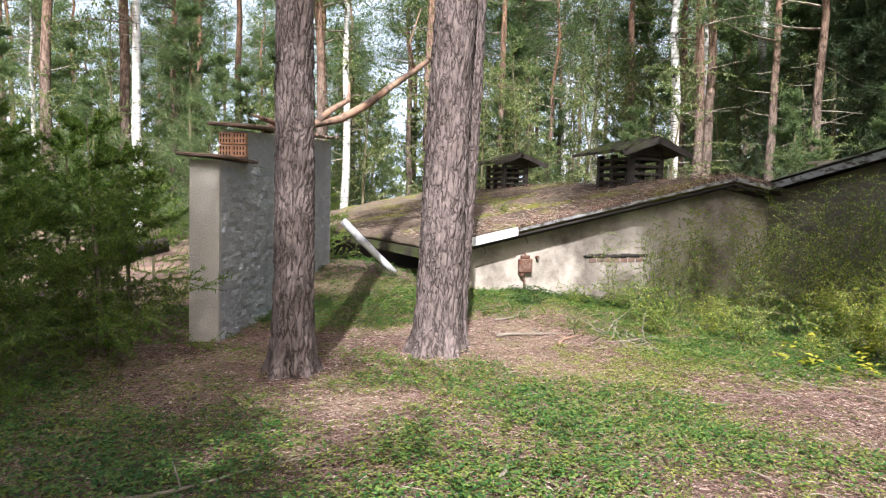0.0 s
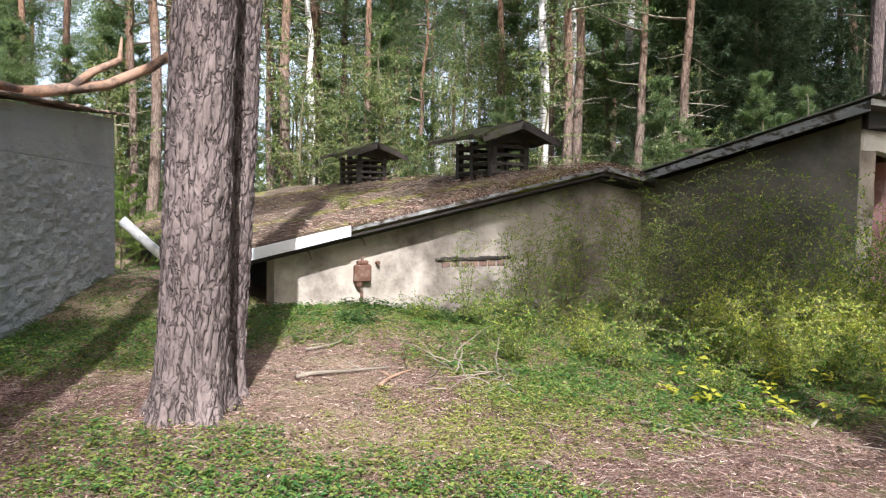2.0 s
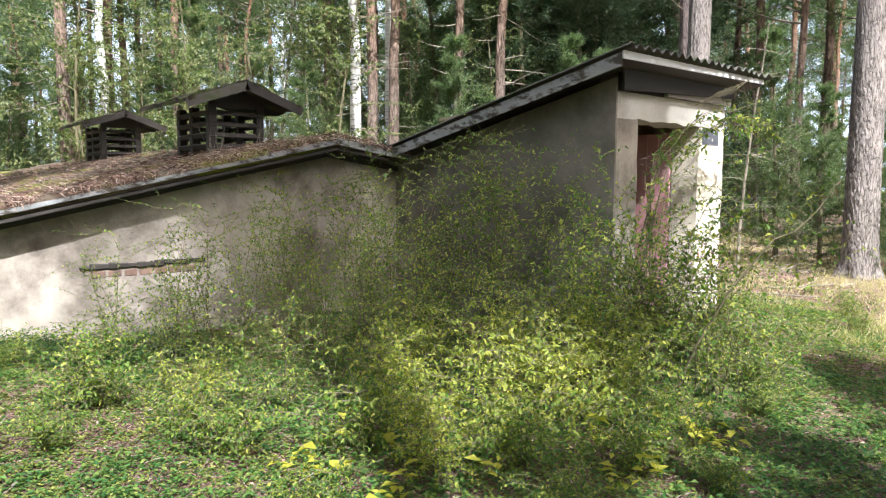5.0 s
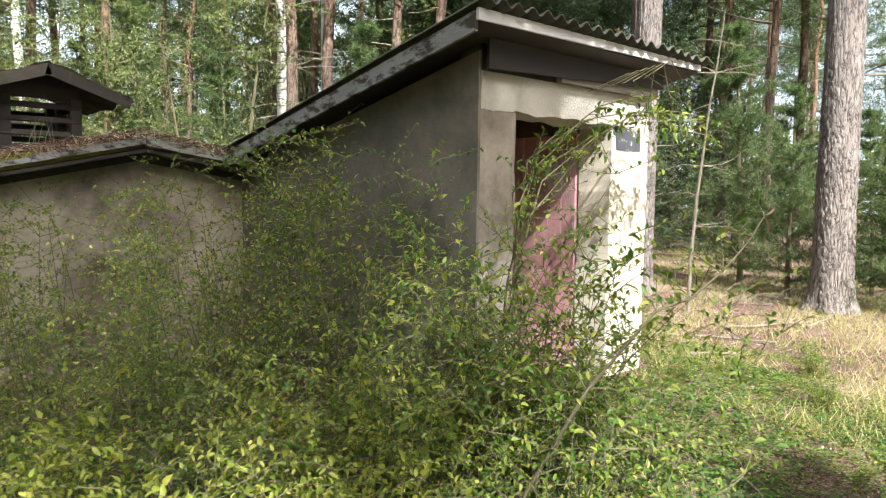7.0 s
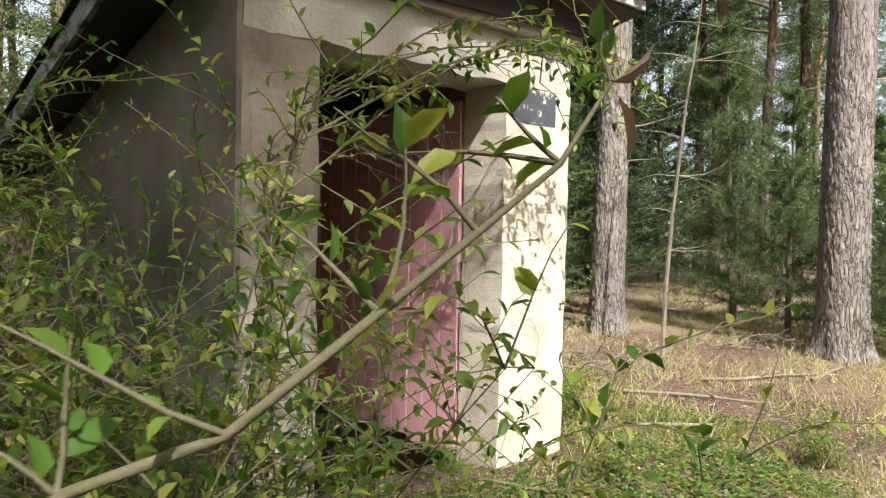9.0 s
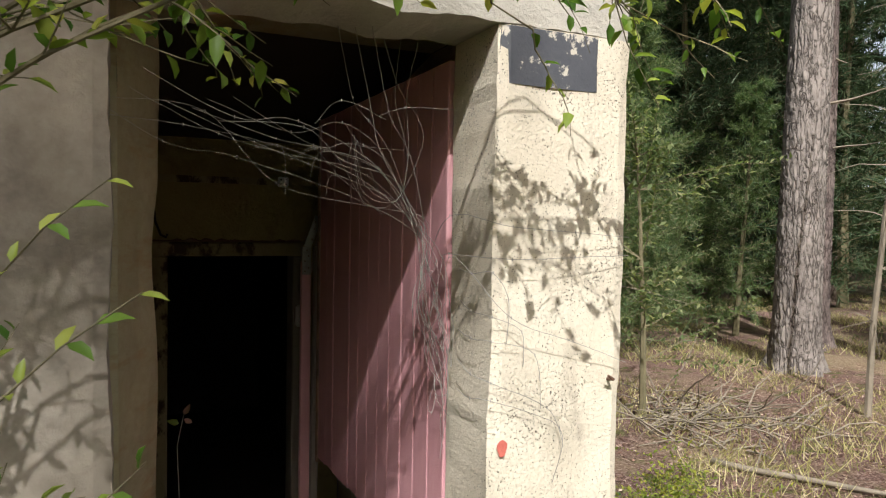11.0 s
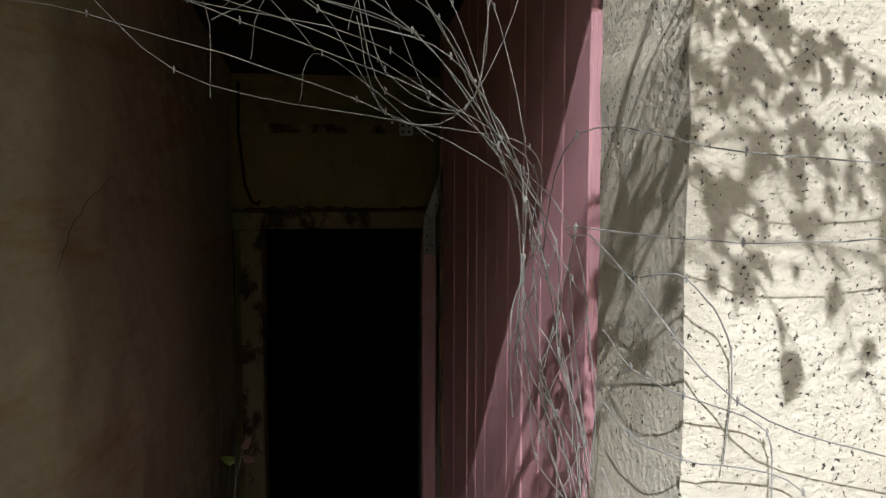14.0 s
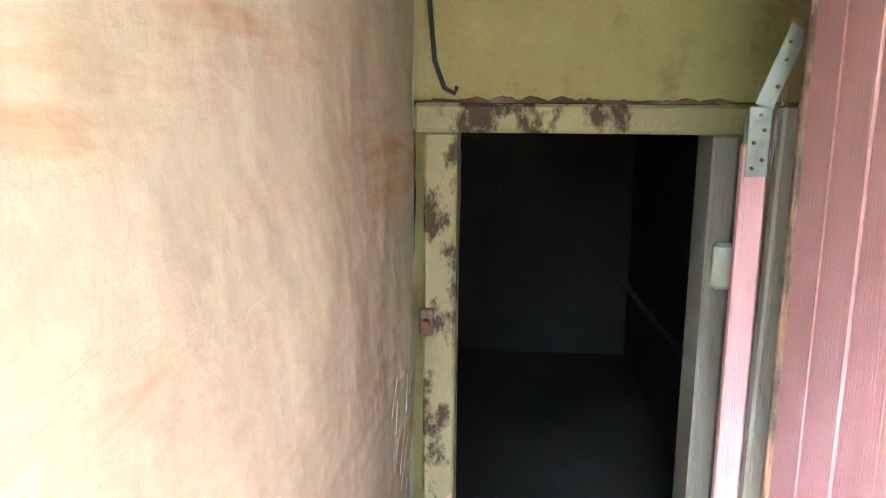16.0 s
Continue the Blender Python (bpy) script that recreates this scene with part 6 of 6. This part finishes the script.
def cover(name, label, material, count, box, size, keep, tall, group_n=7):
    P, D, U, L, W = [], [], [], [], []
    n = 0
    while n < count:
        x, y = rnd(box[0], box[1]), rnd(box[2], box[3])
        if (9.1 < x < 11.15 and y > 6.5) or (y > 9.8 and x > 3.2) or not keep(x, y):
            n += 0.15
            continue
        n += 1
        z, h = gz(x, y), rnd(0.2, 1.0) * tall
        for k in range(group_n):
            a = rnd(0, 2 * math.pi)
            P.append((x + rnd(-0.045, 0.045), y + rnd(-0.045, 0.045), z + h * rnd(0.3, 1.0)))
            D.append((math.cos(a), math.sin(a), rnd(-0.25, 0.55)))
            U.append((rnd(-0.4, 0.4), rnd(-0.4, 0.4), 1))
            s = size * rnd(0.6, 1.3)
            L.append(s)
            W.append(s * rnd(0.45, 0.62))
    ob = new(name, leaves_mesh(name, P, D, U, L, W, M[material]))
    tagged(ob, label, "ground plants", kind="stuff")


cover("ground_cover", "low dark green leaves covering the forest floor", "cover", 34000, (-4.5, 13, 1.0, 9.8), 0.032, lambda x, y: green(x, y) > 0.42 + rnd(-0.32, 0.3), 0.07)
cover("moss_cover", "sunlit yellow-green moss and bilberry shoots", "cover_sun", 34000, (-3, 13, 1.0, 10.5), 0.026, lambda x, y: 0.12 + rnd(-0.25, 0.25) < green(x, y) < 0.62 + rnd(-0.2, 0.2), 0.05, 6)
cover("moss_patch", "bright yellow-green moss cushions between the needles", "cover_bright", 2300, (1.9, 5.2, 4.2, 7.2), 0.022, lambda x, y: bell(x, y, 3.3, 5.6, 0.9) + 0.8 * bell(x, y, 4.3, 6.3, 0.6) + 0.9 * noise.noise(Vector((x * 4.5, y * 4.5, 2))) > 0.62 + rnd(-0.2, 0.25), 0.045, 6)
cover("wall_herbs", "dark green herbs at the foot of the gable wall", "herb", 1100, (3.4, 7.0, 8.5, 9.75), 0.040, lambda x, y: noise.noise(Vector((x * 1.9, y * 1.9, 6))) > rnd(-0.05, 0.4), 0.14, 7)
cover("mound_cover", "bright green shoots on the shaded mound", "cover", 2600, (-0.2, 3.1, 8.0, 13.5), 0.030, lambda x, y: green(x, y) > 0.1, 0.10)
cover("leaf_litter", "brown dead leaves scattered over the needles", "dry", 24000, (-4, 16, 0.8, 11), 0.032, lambda x, y: random.random() < 0.75, 0.012, 2)
cover("yellow_seedlings", "young yellow-green broad leaves among the shrubs", "yellow_leaf", 60, (5.0, 7.6, 4.5, 6.0), 0.075, lambda x, y: random.random() < 0.6, 0.28, 6)


def needle_litter():
    P, D, L, W = [], [], [], []
    for _ in range(130000):
        x, y = rnd(-1.5, 7.5), 1.2 + rnd(0, 1) ** 1.25 * 7
        if green(x, y) > 0.45 + rnd(-0.2, 0.2):
            continue
        P.append((x, y, gz(x, y) + rnd(0.002, 0.03)))
        a = rnd(0, 2 * math.pi)
        D.append((math.cos(a), math.sin(a), rnd(-0.1, 0.35)))
        L.append(rnd(0.02, 0.075))
        W.append(rnd(0.002, 0.005))
    for _ in range(110000):
        x, y = rnd(-4, 18), rnd(0.8, 11)
        if (9.1 < x < 11.15 and y > 6.5) or (y > 9.8 and x > 3.2):
            continue
        if green(x, y) > 0.5:
            continue
        P.append((x, y, gz(x, y) + rnd(0.002, 0.022)))
        a = rnd(0, 2 * math.pi)
        D.append((math.cos(a), math.sin(a), rnd(-0.05, 0.22)))
        L.append(rnd(0.02, 0.09))
        W.append(rnd(0.002, 0.005))
    tagged(new("needle_litter", blades_mesh("needle_litter", P, D, L, W, M["dry"])), "brown pine needles and bits of twig", "litter", kind="stuff")
    P, D, L, W = [], [], [], []
    for _ in range(95000):
        x, y = 10.6 + rnd(0, 1) ** 1.4 * 18, rnd(2.5, 16)
        if (x < 11.2 and y > 6.4) or noise.noise(Vector((x * 0.8, y * 0.8, 8))) < -0.12:
            continue
        P.append((x, y, gz(x, y) - 0.005))
        D.append((rnd(-0.7, 0.7), rnd(-0.7, 0.7), rnd(0.35, 1)))
        L.append(rnd(0.05, 0.20))
        W.append(rnd(0.004, 0.009))
    tagged(new("dry_grass", blades_mesh("dry_grass", P, D, L, W, M["grass"])), "dry yellow forest grass in the clearing", "grass", kind="stuff")
    P, D, L, W = [], [], [], []
    for _ in range(16000):
        x, y = rnd(EAVE_X, 9.2), 9.62 + rnd(0, 1) ** 1.6 * 10
        P.append((x, y, main_roof(x) + 0.03 + rnd(-0.01, 0.05)))
        a = rnd(0, 2 * math.pi)
        D.append((math.cos(a), math.sin(a), rnd(-0.1, 0.35)))
        L.append(rnd(0.04, 0.16))
        W.append(rnd(0.004, 0.010))
    for _ in range(5200):
        x = rnd(4.1, 9.15)
        thick = 0.5 + 0.9 * noise.noise(Vector((x * 3, 2, 2)))
        if random.random() > thick:
            continue
        P.append((x, 9.575 + rnd(-0.02, 0.05), main_roof(x) + 0.02 + rnd(-0.02, 0.04)))
        D.append((rnd(-0.7, 0.7), rnd(-0.9, 0.1), rnd(-0.9, 0.3)))
        L.append(rnd(0.03, 0.10))
        W.append(rnd(0.004, 0.012))
    tagged(new("roof_litter", blades_mesh("roof_litter", P, D, L, W, M["dry"])), "needles and dry stalks lying on the mossy roof", "litter", kind="stuff")


needle_litter()


def fallen_twigs():
    """Many small dead twigs lying over the litter."""
    s = Shape()
    for k in range(420):
        x, y = rnd(-1.5, 7.0), 1.8 + rnd(0, 1) * 6.2
        a, ln, r = rnd(0, 2 * math.pi), rnd(0.06, 0.42), rnd(0.0015, 0.005)
        pts, p, d = [], Vector((x, y, 0)), Vector((math.cos(a), math.sin(a), 0))
        for i in range(5):
            pts.append(Vector((p.x, p.y, gz(p.x, p.y) + 0.012 + 0.02 * math.sin(i + k))))
            d = (d + Vector((rnd(-0.3, 0.3), rnd(-0.3, 0.3), 0))).normalized()
            p = p + d * ln / 4
        s.tube(pts, [r, r, r * 0.9, r * 0.7, r * 0.4], 4, False)
    tagged(solo("fallen_twigs", s, M["twig"], "small grey dead twigs scattered on the litter", "twigs", kind="stuff"), kind="stuff")


fallen_twigs()
for x, y, h in ((6.3, 10.2, 0.35), (7.0, 10.4, 0.45), (5.4, 10.8, 0.3), (7.4, 10.0, 0.3)):
    s_ = Shape()
    for k in range(9):
        s_.tube(bent((x + rnd(-0.1, 0.1), y + rnd(-0.1, 0.1), main_roof(x) + 0.02), (rnd(-0.4, 0.4), rnd(-0.3, 0.3), 1), h * rnd(0.5, 1.1), 4, 0.02, 0.2), [0.004, 0.003, 0.003, 0.002, 0.001], 3, False)
    solo("dry_stalks", s_, M["twig"], "bare dry stalks growing on the bunker roof", "plant", "dry stalks on the roof")
tuft = make_shrub("small green tuft growing on the mossy roof", 0.28, 0.3, 8, 5, 0.03, name="roof_tuft")
tuft.matrix_basis = pose(4.9, 11.6, main_roof(4.9) + 0.02)
